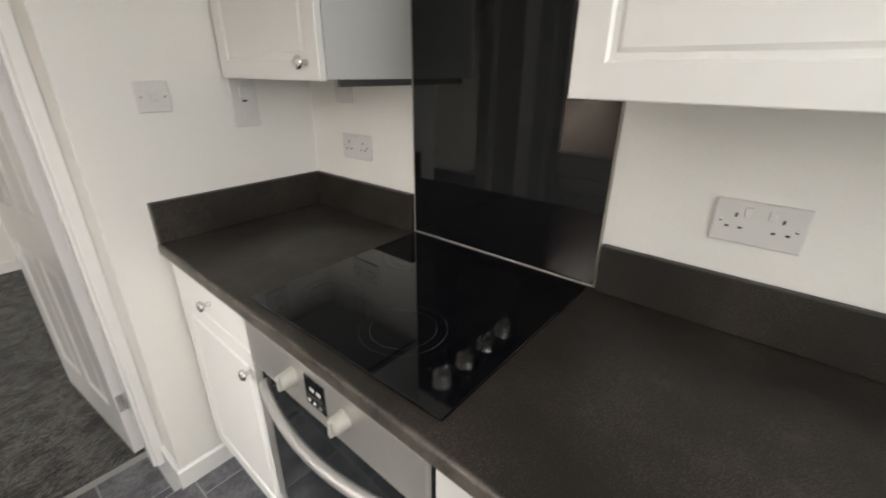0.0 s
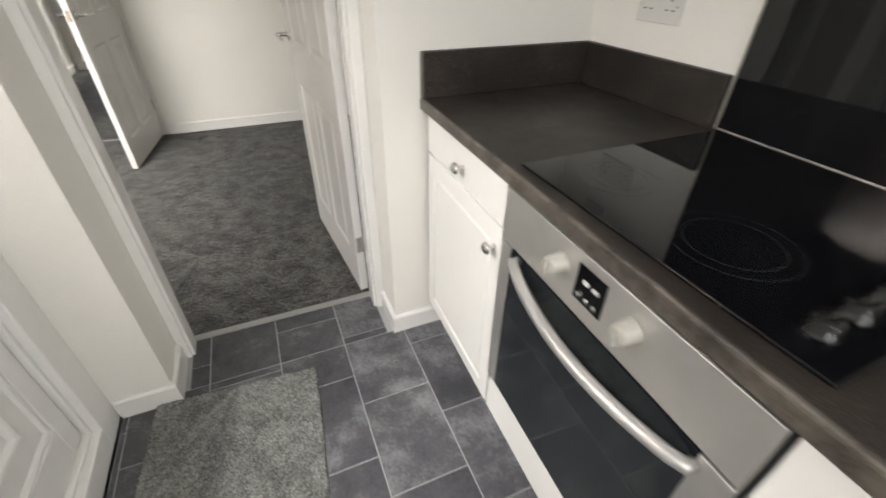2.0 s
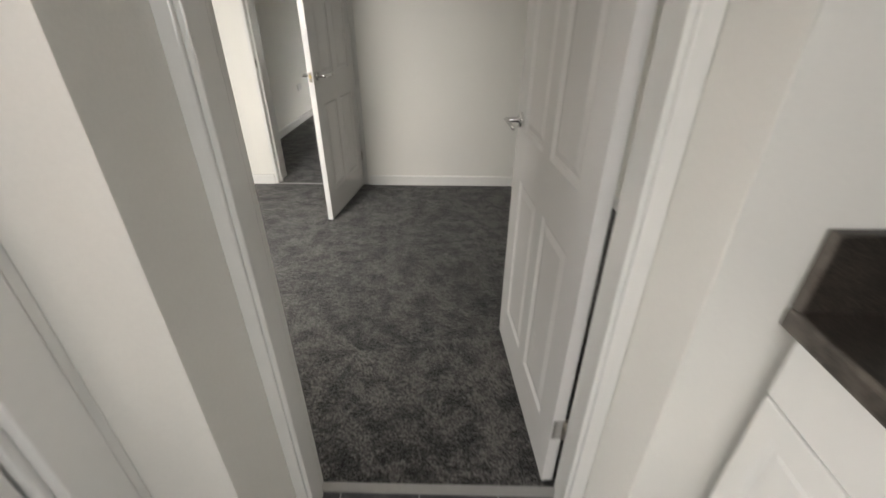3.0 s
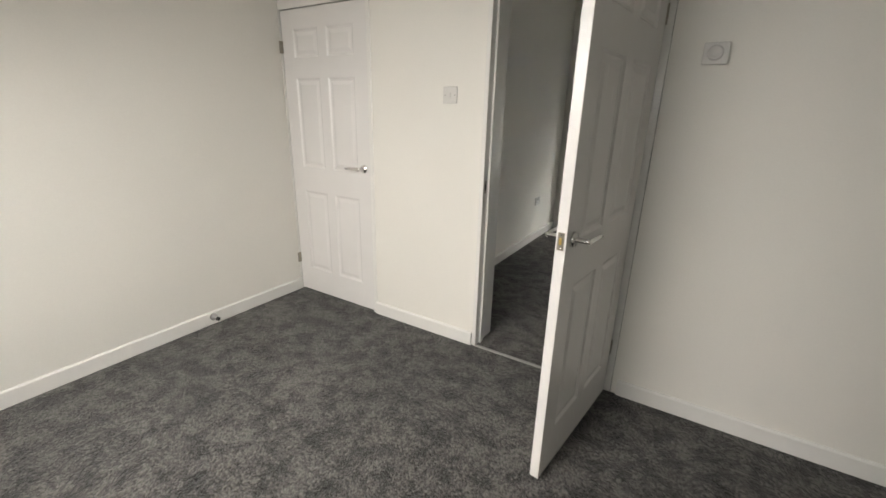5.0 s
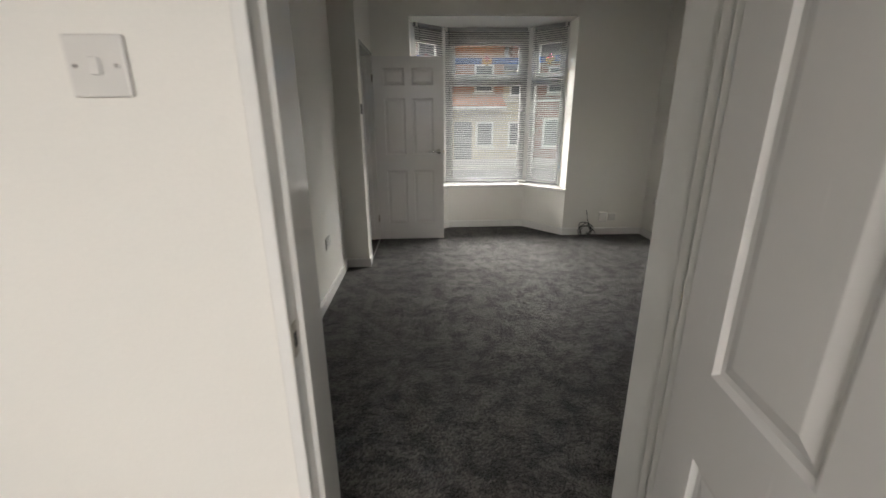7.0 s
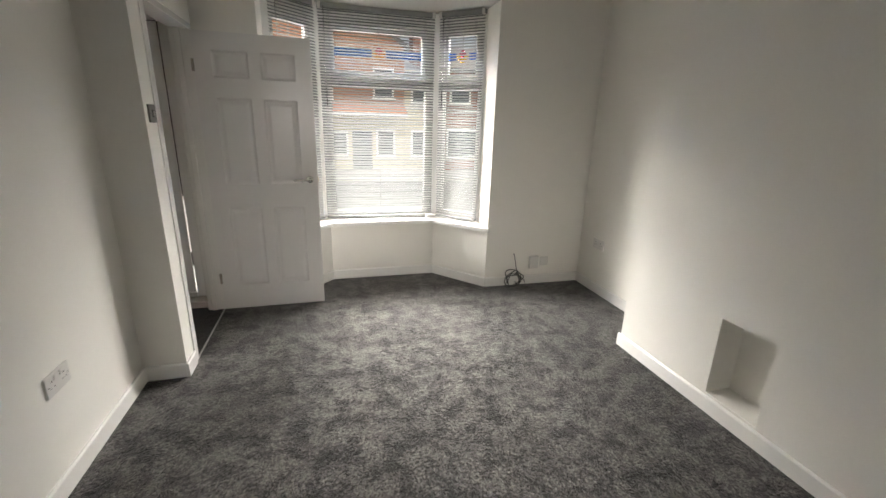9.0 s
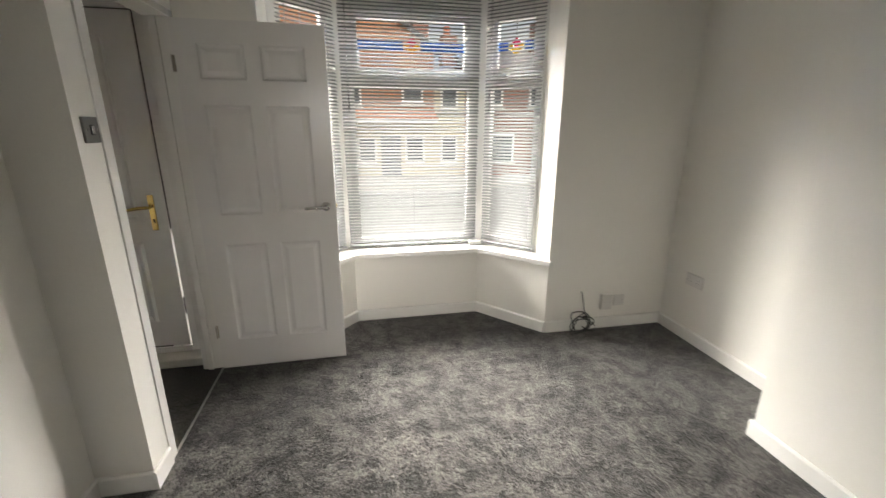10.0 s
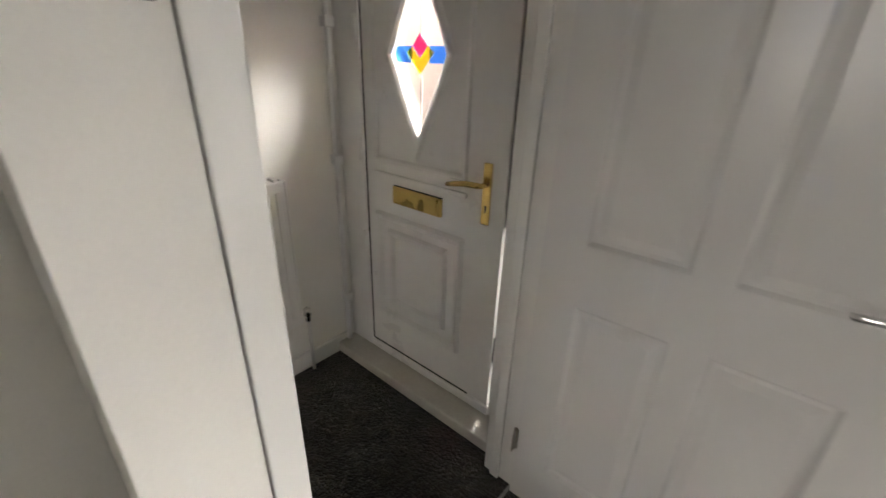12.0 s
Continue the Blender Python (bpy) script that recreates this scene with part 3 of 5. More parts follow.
# kitchen door: swung into the middle room; front room door: swung into the middle room; lobby door: swung back against the front wall
inner_door("door_1", hung(0.740, -0.586, 0.676, 0.160), 0.745, 1.965, "white six-panel door standing open from the kitchen", (-1, 1), edge_hinge=True)
inner_door("door_2", hung(-0.391, 2.062, -0.483, 1.330), 0.738, 1.955, "white six-panel door standing open between the two rooms", (-1, 1), hinge_y=0.036, grip=0.964)
inner_door("door_3", pose(-1.424, 6.058, 0.012, 0, 0, 0.9), 0.737, 1.945, "white six-panel lobby door folded back beside the bay window", (-1, 1))
d = inner_door("door_4", pose(-2.668, 2.070, 0.014), 0.745, 1.950, "closed white six-panel door of the cupboard under the stairs", (-1,), latch=False)
keep = setting("strike_plate", boxes(((-1.1195, 2.080, 0.943), (-1.1175, 2.102, 1.012)), bevel=0.0005), TARNISH, "tarnished steel strike plate in the door lining", "strike plate")
box_bm = boxes(((-1.1174, 2.083, 0.962), (-1.1170, 2.098, 0.992)))
part("slot", box_bm, DARKHOLE, keep)

# ---- sockets and switches ----


def plate(parent, w, h, material=None, thick=0.009):
    part("plate", box(bmesh.new(), (-w / 2, -thick, -h / 2), (w / 2, 0.0, h / 2), 0.003), material or PLASTIC, parent)


def screw(parent, x, z, y=-0.0095, material=None):
    part("screw", lathe(bmesh.new(), [(0.003, 0), (0.003, 0.001)], Matrix.Translation((x, y + 0.0005, z)) @ Matrix.Rotation(radians(90), 4, "X"), 10), material or CHROME, parent)


def double_socket(m, label):
    s = thing("double_socket", m, label, "socket", "wall sockets")
    plate(s, 0.147, 0.086)
    for sx in (-1, 1):
        cx = sx * 0.037
        part("rocker", box(bmesh.new(), (cx - 0.006 - sx * 0.018, -0.0125, 0.012), (cx + 0.006 - sx * 0.018, -0.0085, 0.032), 0.0015), PLASTIC, s)
        for dx, dz, w, h in ((0, 0.014, 0.004, 0.008), (-0.011, -0.010, 0.007, 0.004), (0.011, -0.010, 0.007, 0.004)):
            part("pin_hole", boxes(((cx + dx - w / 2, -0.0096, dz - h / 2), (cx + dx + w / 2, -0.0088, dz + h / 2))), DARKHOLE, s)
    for sx in (-1, 1):
        screw(s, sx * 0.060, 0.0)
    return s


def light_switch(m, label, material=None, rocker=None, size=0.086):
    s = thing("light_switch", m, label, "light switch", "light switches")
    plate(s, size, size, material)
    if rocker:
        part("rocker_surround", box(bmesh.new(), (-0.0105, -0.0115, -0.0165), (0.0105, -0.0085, 0.0165), 0.001), DARKHOLE, s, "black rocker surround")
    part("rocker", box(bmesh.new(), (-0.007, -0.0145, -0.0125), (0.007, -0.0085, 0.0125), 0.0018), rocker or PLASTIC, s)
    screw(s, -0.030, 0.0)
    screw(s, 0.030, 0.0)
    return s


light_switch(on_front(-1.344, MY1, 1.449), "white square light switch on the middle room wall")
light_switch(on_left(LOBX, 5.250, 1.434), "dark steel light switch plate beside the lobby opening", STEELPLATE, CHROME)
light_switch(on_front(0.991, KY, 1.372), "white light switch beside the kitchen door")
double_socket(on_right(KX1, -1.142, 1.199), "white double socket above the worktop in the corner")
double_socket(on_right(KX1, -2.311, 1.181), "white double socket above the worktop beside the splashback")
double_socket(on_right(XR, 5.875, 0.440), "white double socket low in the alcove")
double_socket(on_left(FXL, 4.505, 0.445), "white double socket low on the stair wall")
s = thing("cooker_switch", on_front(1.253, KY, 1.343), "white upright cooker switch plate under the wall cabinet", "switch")
plate(s, 0.088, 0.150)
part("rocker", box(bmesh.new(), (-0.016, -0.014, 0.020), (0.016, -0.0085, 0.052), 0.002), PLASTIC, s)
part("indicator", boxes(((-0.009, -0.0098, 0.004), (0.009, -0.0088, 0.010))), DARKHOLE, s)
part("rocker", box(bmesh.new(), (-0.010, -0.013, -0.045), (0.010, -0.0085, -0.020), 0.002), PLASTIC, s)
s = thing("fused_spur", on_right(KX1, -1.090, 1.386), "white fused spur switch with red indicator", "switch")
plate(s, 0.088, 0.088)
part("rocker", box(bmesh.new(), (-0.022, -0.013, -0.012), (-0.006, -0.0085, 0.014), 0.0015), PLASTIC, s)
part("fuse_carrier", box(bmesh.new(), (0.006, -0.011, -0.014), (0.028, -0.0085, 0.010), 0.0015), PLASTIC, s)
part("indicator", box(bmesh.new(), (-0.020, -0.0115, 0.024), (-0.008, -0.0085, 0.034), 0.001), NEON, s)
s = thing("room_thermostat", on_front(-0.164, MY1, 1.597), "square off-white room thermostat with round dial", "thermostat")
part("base", box(bmesh.new(), (-0.043, -0.026, -0.039), (0.043, 0.0, 0.039), 0.004), PLASTIC, s)
part("dial", lathe(bmesh.new(), [(0.027, 0), (0.027, 0.006), (0.024, 0.010), (0.018, 0.0105), (0.016, 0.008)], Matrix.Translation((-0.002, -0.0255, 0.001)) @ Matrix.Rotation(radians(90), 4, "X"), 28), PLASTIC, s)
for x, w, dep, lab in ((1.200, 0.088, 0.032, "white plastic junction box low on the front wall"), (1.312, 0.086, 0.010, "white blank plate low on the front wall")):
    s = thing("junction_box" if dep > 0.02 else "blank_plate", on_front(x, FY1, 0.215), lab, "wall box")
    part("plate", box(bmesh.new(), (-w / 2, -dep, -0.06 if dep > 0.02 else -0.043), (w / 2, 0, 0.06 if dep > 0.02 else 0.043), 0.004), PLASTIC, s)
    screw(s, -0.03, 0.0, -dep - 0.0005)
    screw(s, 0.03, 0.0, -dep - 0.0005)

# loose aerial cable
c = thing("aerial_cable", pose(1.0, FY1 - 0.04, 0.0), "coiled black aerial cable hanging from the wall onto the carpet", "cable")
pts = []
for i in range(90):
    u = i / 89
    a = u * 2 * math.pi * 4.2
    pts.append((-0.02 + 0.075 * math.cos(a) + 0.02 * math.sin(2.3 * a), -0.015 - 0.03 * u + 0.022 * math.sin(a * 1.13), max(0.008, 0.070 + 0.075 * math.sin(a) + 0.02 * math.sin(3 * u * 5))))
part("coil", tube(bmesh.new(), pts, 0.0042, 6), CABLE, c)
lead = [(0.0, 0.038, 0.300), (0.0, 0.026, 0.298), (0.004, 0.016, 0.27), (0.012, 0.010, 0.22), (0.02, 0.004, 0.17), (0.05, -0.005, 0.10), (0.10, -0.015, 0.055), (0.12, -0.02, 0.02), (0.06, -0.03, 0.012), (0.0, -0.02, 0.05)]
part("lead", tube(bmesh.new(), lead, 0.0036, 6), CABLE, c)
part("tie", tube(bmesh.new(), [(0.005, -0.02, 0.115), (0.012, -0.006, 0.125), (0.02, -0.018, 0.118)], 0.006, 6), CABLE, c)

# door stop on the skirting of the middle room
v = thing("door_stop", pose(XL + 0.014, 1.34, 0.052), "small dull metal door stop on the skirting board", "door stop")
part("cup", lathe(bmesh.new(), [(0.024, 0.0), (0.024, 0.012), (0.018, 0.02), (0.010, 0.022), (0.008, 0.05)], pose(0, 0, 0, 0, 90, 0), 18), STRIP, v)
part("buffer", lathe(bmesh.new(), [(0.012, 0.048), (0.013, 0.06), (0.010, 0.064)], pose(0, 0, 0, 0, 90, 0), 14), DARKHOLE, v)

# ---- kitchen units ----
FX = 0.922                    # face of the unit doors
WT = 0.948                    # top of the worktop
RUN = pose(0.905, -0.9, 0, 0, 0, -1.4) @ pose(-0.905, 0.9, 0)   # the row of units is not quite square to the wall


def recessed_front(y0, y1, z0, z1, x=FX, t=0.02, panel=True, inset=0.07):
    """A unit front that faces -x, with a shallow routed panel."""
    bm = bmesh.new()
    box(bm, (x, y0, z0), (x + t, y1, z1), 0.0025)
    if panel:
        bm.normal_update()
        face = min((f for f in bm.faces if f.normal.x < -0.9), key=lambda f: -f.calc_area())
        bmesh.ops.inset_individual(bm, faces=[face], thickness=inset - 0.004, depth=0.0)
        for thick, depth in ((0.006, -0.005), (0.012, 0.0), (0.010, 0.0035)):
            bmesh.ops.inset_individual(bm, faces=[face], thickness=thick, depth=depth)
    return bm


def cup_knob(parent, x, y, z):
    m = Matrix.Translation((x, y, z)) @ Matrix.Rotation(radians(-90), 4, "Y")
    part("knob", lathe(bmesh.new(), [(0.008, 0), (0.0065, 0.004), (0.0055, 0.012), (0.012, 0.018), (0.0165, 0.022), (0.0165, 0.026), (0.011, 0.031), (0.003, 0.0325)], m, 20), CHROME, parent, "round chrome knob")


def base_unit(y0, y1, drawer, label, knob_y):
    u = thing("base_cabinet", RUN, label, "cabinet", "kitchen base units")
    part("body", boxes(((FX + 0.022, y0 + 0.001, 0.14), (KX1 - 0.004, y1 - 0.001, 0.906))), UNIT, u)
    part("plinth", boxes(((FX + 0.06, y0, 0.006), (FX + 0.076, y1, 0.139))), UNIT, u)
    if drawer:
        f = part("drawer_front", recessed_front(y0 + 0.003, y1 - 0.003, 0.787, 0.902, panel=False), UNIT, u)
        cup_knob(f, FX, -1.178, 0.841)
    top = 0.781 if drawer else 0.902
    f = part("door", recessed_front(y0 + 0.003, y1 - 0.003, 0.142, top), UNIT, u)
    cup_knob(f, FX, knob_y, top - 0.064)


base_unit(-1.420, -0.905, True, "white base cabinet with a drawer and panelled door", -1.380)
base_unit(-2.62, -2.026, False, "white base cabinet with a panelled door beside the oven", -2.57)
base_unit(-3.22, -2.624, False, "white base cabinet at the end of the worktop", -2.68)

# built-under oven
o = thing("built_in_oven", RUN, "stainless steel built-under oven with dark glass door", "oven")
OX, OY0, OY1 = 0.911, -2.020, -1.426
part("body", boxes(((OX + 0.026, OY0 + 0.01, 0.30), (KX1 - 0.06, OY1 - 0.01, 0.902))), UNITSHADE, o)
part("control_panel", box(bmesh.new(), (OX, OY0, 0.778), (OX + 0.024, OY1, 0.904), 0.002), STEEL, o, "brushed steel control panel")
dr = part("oven_door", box(bmesh.new(), (OX + 0.003, OY0 + 0.0525, 0.304), (OX + 0.022, OY1 - 0.0425, 0.769), 0.001), OVENGLASS, o, "dark reflective oven glass")
part("side_trim", box(bmesh.new(), (OX + 0.001, OY1 - 0.042, 0.304), (OX + 0.024, OY1, 0.770), 0.002), STEEL, dr, "brushed steel edge")
part("side_trim", box(bmesh.new(), (OX + 0.001, OY0, 0.304), (OX + 0.024, OY0 + 0.052, 0.770), 0.002), STEEL, dr, "brushed steel edge")
part("gap_strip", boxes(((OX + 0.012, OY0 + 0.004, 0.7705), (OX + 0.025, OY1 - 0.004, 0.7775))), BLACKGAP, dr)
part("side_gap", boxes(((OX + 0.012, OY0 - 0.0035, 0.305), (OX + 0.025, OY0 - 0.0005, 0.903))), BLACKGAP, o)
pts = []
for i in range(25):
    u = i / 24
    pts.append((OX - 0.012 - 0.034 * math.sin(math.pi * u) ** 0.7, -1.505 - 0.462 * u, 0.760 - 0.012 * u - 0.014 * math.sin(math.pi * u)))
part("handle", tube(bmesh.new(), [(OX + 0.002, -1.503, 0.761)] + pts + [(OX + 0.002, -1.968, 0.748)], [0.010] + [0.0125] * 25 + [0.010], 12), STRIP, dr, "long bowed satin metal handle")
for y in (-1.638, -1.816):
    k = part("knob", lathe(bmesh.new(), [(0.021, 0), (0.021, 0.005), (0.018, 0.008), (0.018, 0.028), (0.0155, 0.032), (0.004, 0.033)], Matrix.Translation((OX, y, 0.852)) @ Matrix.Rotation(radians(-90), 4, "Y"), 24), KNOBW, o, "worn off-white control knob")
    part("grip", box(bmesh.new(), (OX - 0.038, y - 0.005, 0.835), (OX - 0.030, y + 0.005, 0.869), 0.002), KNOBW, k)
ck = part("clock", boxes(((OX - 0.0015, -1.752, 0.812), (OX + 0.002, -1.682, 0.884))), BLACKGLASS, o, "small black timer display")
for y, z in ((-1.697, 0.826), (-1.717, 0.826), (-1.737, 0.826)):
    part("button", lathe(bmesh.new(), [(0.0055, 0), (0.0055, 0.004), (0.004, 0.005)], Matrix.Translation((OX - 0.001, y, z)) @ Matrix.Rotation(radians(-90), 4, "Y"), 12), CHROME, ck)
part("digits", boxes(((OX - 0.0022, -1.738, 0.852), (OX - 0.0016, -1.723, 0.860)), ((OX - 0.0022, -1.715, 0.852), (OX - 0.0016, -1.700, 0.860))), PLASTIC, ck)
part("filler_panel", boxes(((FX, OY0, 0.142), (FX + 0.02, OY1, 0.299)), bevel=0.002), UNIT, o, "white filler panel under the oven")
part("plinth", boxes(((FX + 0.06, OY0, 0.006), (FX + 0.076, OY1, 0.139))), UNIT, o)

# worktop and upstands
bm = prism(bmesh.new(), [(0.904, -3.25), (KX1 + 0.054, -3.25), (KX1 - 0.002, KY - 0.004), (0.904, KY - 0.004)], 0.911, WT)
bmesh.ops.bevel(bm, geom=[e for e in bm.edges if all(v.co.x < 0.95 for v in e.verts) and abs(e.verts[0].co.y - e.verts[1].co.y) > 1], offset=0.007, segments=3, affect="EDGES", profile=0.5)
top = tagged(new("worktop", mesh_of("worktop", bm, WORKTOP)), "long dark brown laminate kitchen worktop with worn front edge", "worktop")
top.matrix_world = RUN
for lo, hi in (((0.906, KY - 0.022, WT + 0.0005), (KX1 - 0.003, KY - 0.002, 1.077)), ((KX1 - 0.022, -1.412, WT + 0.0005), (KX1 - 0.002, KY - 0.0225, 1.077)), ((KX1 - 0.022, -3.25, WT + 0.0005), (KX1 - 0.002, -2.036, 1.070))):
    tagged(new("upstand", mesh_of("upstand", box(bmesh.new(), lo, hi, 0.003), WORKTOP)), "dark brown laminate upstand standing on the worktop", "upstand", "worktop upstands")

# splashback
s = thing("splashback", pose(0, 0, 0), "tall black glass splashback behind the hob", "splashback")
part("glass", box(bmesh.new(), (KX1 - 0.010, -2.026, 0.9555), (KX1 - 0.002, -1.424, 1.622), 0.001), BLACKGLASS, s)
part("edge_trim", boxes(((KX1 - 0.0115, -1.4235, 0.951), (KX1 - 0.002, -1.4210, 1.628))), SEALANT, s)
part("edge_trim", boxes(((KX1 - 0.0115, -2.0295, 0.951), (KX1 - 0.002, -2.0265, 1.628))), SEALANT, s)
part("edge_trim", boxes(((KX1 - 0.0115, -2.026, 1.6225), (KX1 - 0.002, -1.424, 1.628))), SEALANT, s)
part("sealant_bead", tube(bmesh.new(), [(KX1 - 0.012, -1.420, 0.9525), (KX1 - 0.012, -2.030, 0.9525)], 0.0015, 8), SEALANT, s)

# hob
h = thing("ceramic_hob", pose(0, 0, WT), "black ceramic glass hob set into the worktop", "hob")
part("glass", box(bmesh.new(), (0.922, -2.018, 0.0005), (1.490, -1.432, 0.0065), 0.002), BLACKGLASS, h)
for x, y, r in ((1.06, -1.80, 0.092), (1.34, -1.82, 0.074), (1.06, -1.56, 0.074), (1.34, -1.57, 0.092)):
    for rr in (r, r - 0.022):
        bm = bmesh.new()
        inner = [bm.verts.new((x + (rr - 0.0009) * math.cos(a * math.pi / 32), y + (rr - 0.0009) * math.sin(a * math.pi / 32), 0.0068)) for a in range(64)]
        outer = [bm.verts.new((x + rr * math.cos(a * math.pi / 32), y + rr * math.sin(a * math.pi / 32), 0.0068)) for a in range(64)]
        for a in range(64):
            bm.faces.new((inner[a], outer[a], outer[(a + 1) % 64], inner[(a + 1) % 64]))
        part("ring_marking", bm, RINGMARK, h)
for x in (0.986, 1.052, 1.115, 1.177):
    k = part("knob", lathe(bmesh.new(), [(0.021, 0.0065), (0.021, 0.010), (0.0175, 0.013), (0.0165, 0.026), (0.0145, 0.029), (0.003, 0.030)], pose(x, -1.966, 0), 22), KNOBCLEAR, h, "smoked clear hob knob")
    part("grip", box(bmesh.new(), (x - 0.015, -1.969, 0.0295), (x + 0.015, -1.963, 0.036), 0.002), KNOBCLEAR, k)

# wall cabinets


def wall_unit(y0, y1, z0, x, label, knob_y):
    u = thing("wall_cabinet", pose(0, 0, 0), label, "cabinet", "kitchen wall units")
    # the sides are white; their shade is put into the grey
    part("body", boxes(((x + 0.021, y0, z0 + 0.004), (KX1 - 0.002, y1, z0 + 0.72))), UNITSHADE, u, "plain white cabinet sides, coloured grey for their shade")
    part("lower_strip", boxes(((x + 0.06, y0 + 0.002, z0 - 0.014), (KX1 - 0.004, y0 + 0.016, z0 + 0.003))), STEELPLATE, u, "dark strip along the lower edge")
    f = part("door", recessed_front(y0 + 0.002, y1 - 0.002, z0, z0 + 0.715, x=x), UNIT, u)
    if knob_y:
        cup_knob(f, x, knob_y, z0 + 0.042)


wall_unit(-1.414, -0.905, 1.420, 1.19, "white wall cabinet in the corner with panelled door", -1.362)
wall_unit(-2.632, -2.038, 1.408, 1.19, "white wall cabinet over the worktop with panelled door", None)
wall_unit(-3.232, -2.638, 1.408, 1.19, "white wall cabinet at the end of the row", None)

# door mat
bm = bmesh.new()
rng = random.Random(5)
nx, ny, mw, ml = 110, 170, 0.535, 0.80
grid = []
for i in range(nx):
    col = []
    for j in range(ny):
        x, y = mw * (i / (nx - 1) - 0.5), -ml * j / (ny - 1)
        edge = min(i, nx - 1 - i, j, ny - 1 - j)
        z = 0.003 if edge == 0 else 0.009 + 0.006 * rng.random() + 0.004 * noise.noise((x * 22, y * 22, 3))
        jit = 0.0015 if edge else 0.003
        col.append(bm.verts.new((x + rng.uniform(-jit, jit), y + rng.uniform(-jit, jit), z)))
    grid.append(col)
for i in range(nx - 1):
    for j in range(ny - 1):
        bm.faces.new((grid[i][j], grid[i + 1][j], grid[i + 1][j + 1], grid[i][j + 1]))
rim = [grid[i][0] for i in range(nx)] + [grid[-1][j] for j in range(1, ny)] + [grid[i][-1] for i in range(nx - 2, -1, -1)] + [grid[0][j] for j in range(ny - 2, 0, -1)]
low = [bm.verts.new((v.co.x, v.co.y, 0.0)) for v in rim]
for i in range(len(rim)):
    j = (i + 1) % len(rim)
    bm.faces.new((rim[i], rim[j], low[j], low[i]))
bm.faces.new(low)
rug = new("door_mat", mesh_of("door_mat", bm, RUG))
rug.matrix_world = pose(0.170, -0.940, 0.0035, 0, 0, -4.5)
tagged(rug, "grey speckled shaggy door mat on the vinyl tiles", "mat")

# ---- back door in the kitchen's side wall ----
bd = thing("door_5", pose(KX0 - 0.02, -0.93, 0.0, 0, 0, -90), "white plastic back door with glazed top and moulded panel", "door", "", "structure")


def bar_frame(x0, x1, z0, z1, w, y0, y1, bevel=0.004):
    return boxes(((x0, y0, z0), (x0 + w, y1, z1)), ((x1 - w, y0, z0), (x1, y1, z1)), ((x0 + w, y0, z0), (x1 - w, y1, z0 + w)), ((x0 + w, y0, z1 - w), (x1 - w, y1, z1)), bevel=bevel)


def moulding(x0, x1, z0, z1, w, y, high):
    """A raised picture-frame bead on a face at y; positive high stands towards +y."""
    bm = bmesh.new()
    rings = []
    for inset, up in ((0, 0), (w * 0.25, high), (w * 0.6, high * 0.8), (w, 0)):
        rings.append([bm.verts.new(p) for p in ((x0 + inset, y + up, z0 + inset), (x1 - inset, y + up, z0 + inset), (x1 - inset, y + up, z1 - inset), (x0 + inset, y + up, z1 - inset))])
    for a, b in zip(rings, rings[1:]):
        for i in range(4):
            bm.faces.new((a[i], a[(i + 1) % 4], b[(i + 1) % 4], b[i]))
    return bm


part("frame", bar_frame(0.0, 0.955, 0.0, 2.095, 0.09, -0.06, 0.012), UPVC, bd)
part("frame_extension", boxes(((-0.0185, -0.06, 0.0), (-0.0005, 0.010, 2.095))), UPVC, bd)
part("frame_step", bar_frame(0.0905, 0.8645, 0.0905, 2.0045, 0.016, -0.055, -0.010), UPVC, bd)
part("gap", bar_frame(0.104, 0.851, 0.1045, 1.992, 0.010, -0.06, -0.038, 0.0), BLACKGAP, bd)
lf = part("leaf", boxes(((0.112, -0.08, 0.112), (0.175, -0.025, 1.985)), ((0.780, -0.08, 0.112), (0.843, -0.025, 1.985)), ((0.175, -0.08, 0.112), (0.780, -0.025, 0.235)), ((0.175, -0.08, 0.80), (0.780, -0.025, 0.945)), ((0.175, -0.08, 1.90), (0.780, -0.025, 1.985)), bevel=0.003), UPVC, bd)
part("lower_panel", boxes(((0.1755, -0.07, 0.2355), (0.7795, -0.035, 0.7995))), UPVC, lf)
part("moulding", moulding(0.177, 0.778, 0.237, 0.798, 0.02, -0.035, 0.008), UPVC, lf)
part("moulding", moulding(0.255, 0.700, 0.33, 0.70, 0.03, -0.035, 0.010), UPVC, lf)
part("glazing_bead", moulding(0.157, 0.798, 0.93, 1.915, 0.032, -0.025, 0.010), UPVC, lf)
pane = part("pane", boxes(((0.1755, -0.056, 0.9455), (0.7795, -0.048, 1.8995))), FROST, lf)
pane.visible_shadow = False

# unseen windows behind the lamps that light the kitchen and the middle room
for name, m, w, z0, z1 in (("window_2", pose(-0.65, -0.7, 0, 0, 0, 180), 1.2, 1.05, 2.15), ("window_3", pose(1.0, -3.5, 0, 0, 0, 180), 1.0, 1.1, 2.1)):
    wd = thing(name, m, "unseen white plastic framed window", "window", "", "structure")
    part("frame", bar_frame(0.002, w - 0.002, z0 + 0.002, z1 - 0.002, 0.06, -0.03, 0.03), UPVC, wd)
    part("pane", boxes(((0.06, -0.005, z0 + 0.06), (w - 0.06, 0.005, z1 - 0.06))), FROST, wd)

# ---- bay window ----
BAY_W = [(-1.028, 6.43), (-0.64, 6.765), (0.37, 6.765), (0.728, 6.43)]


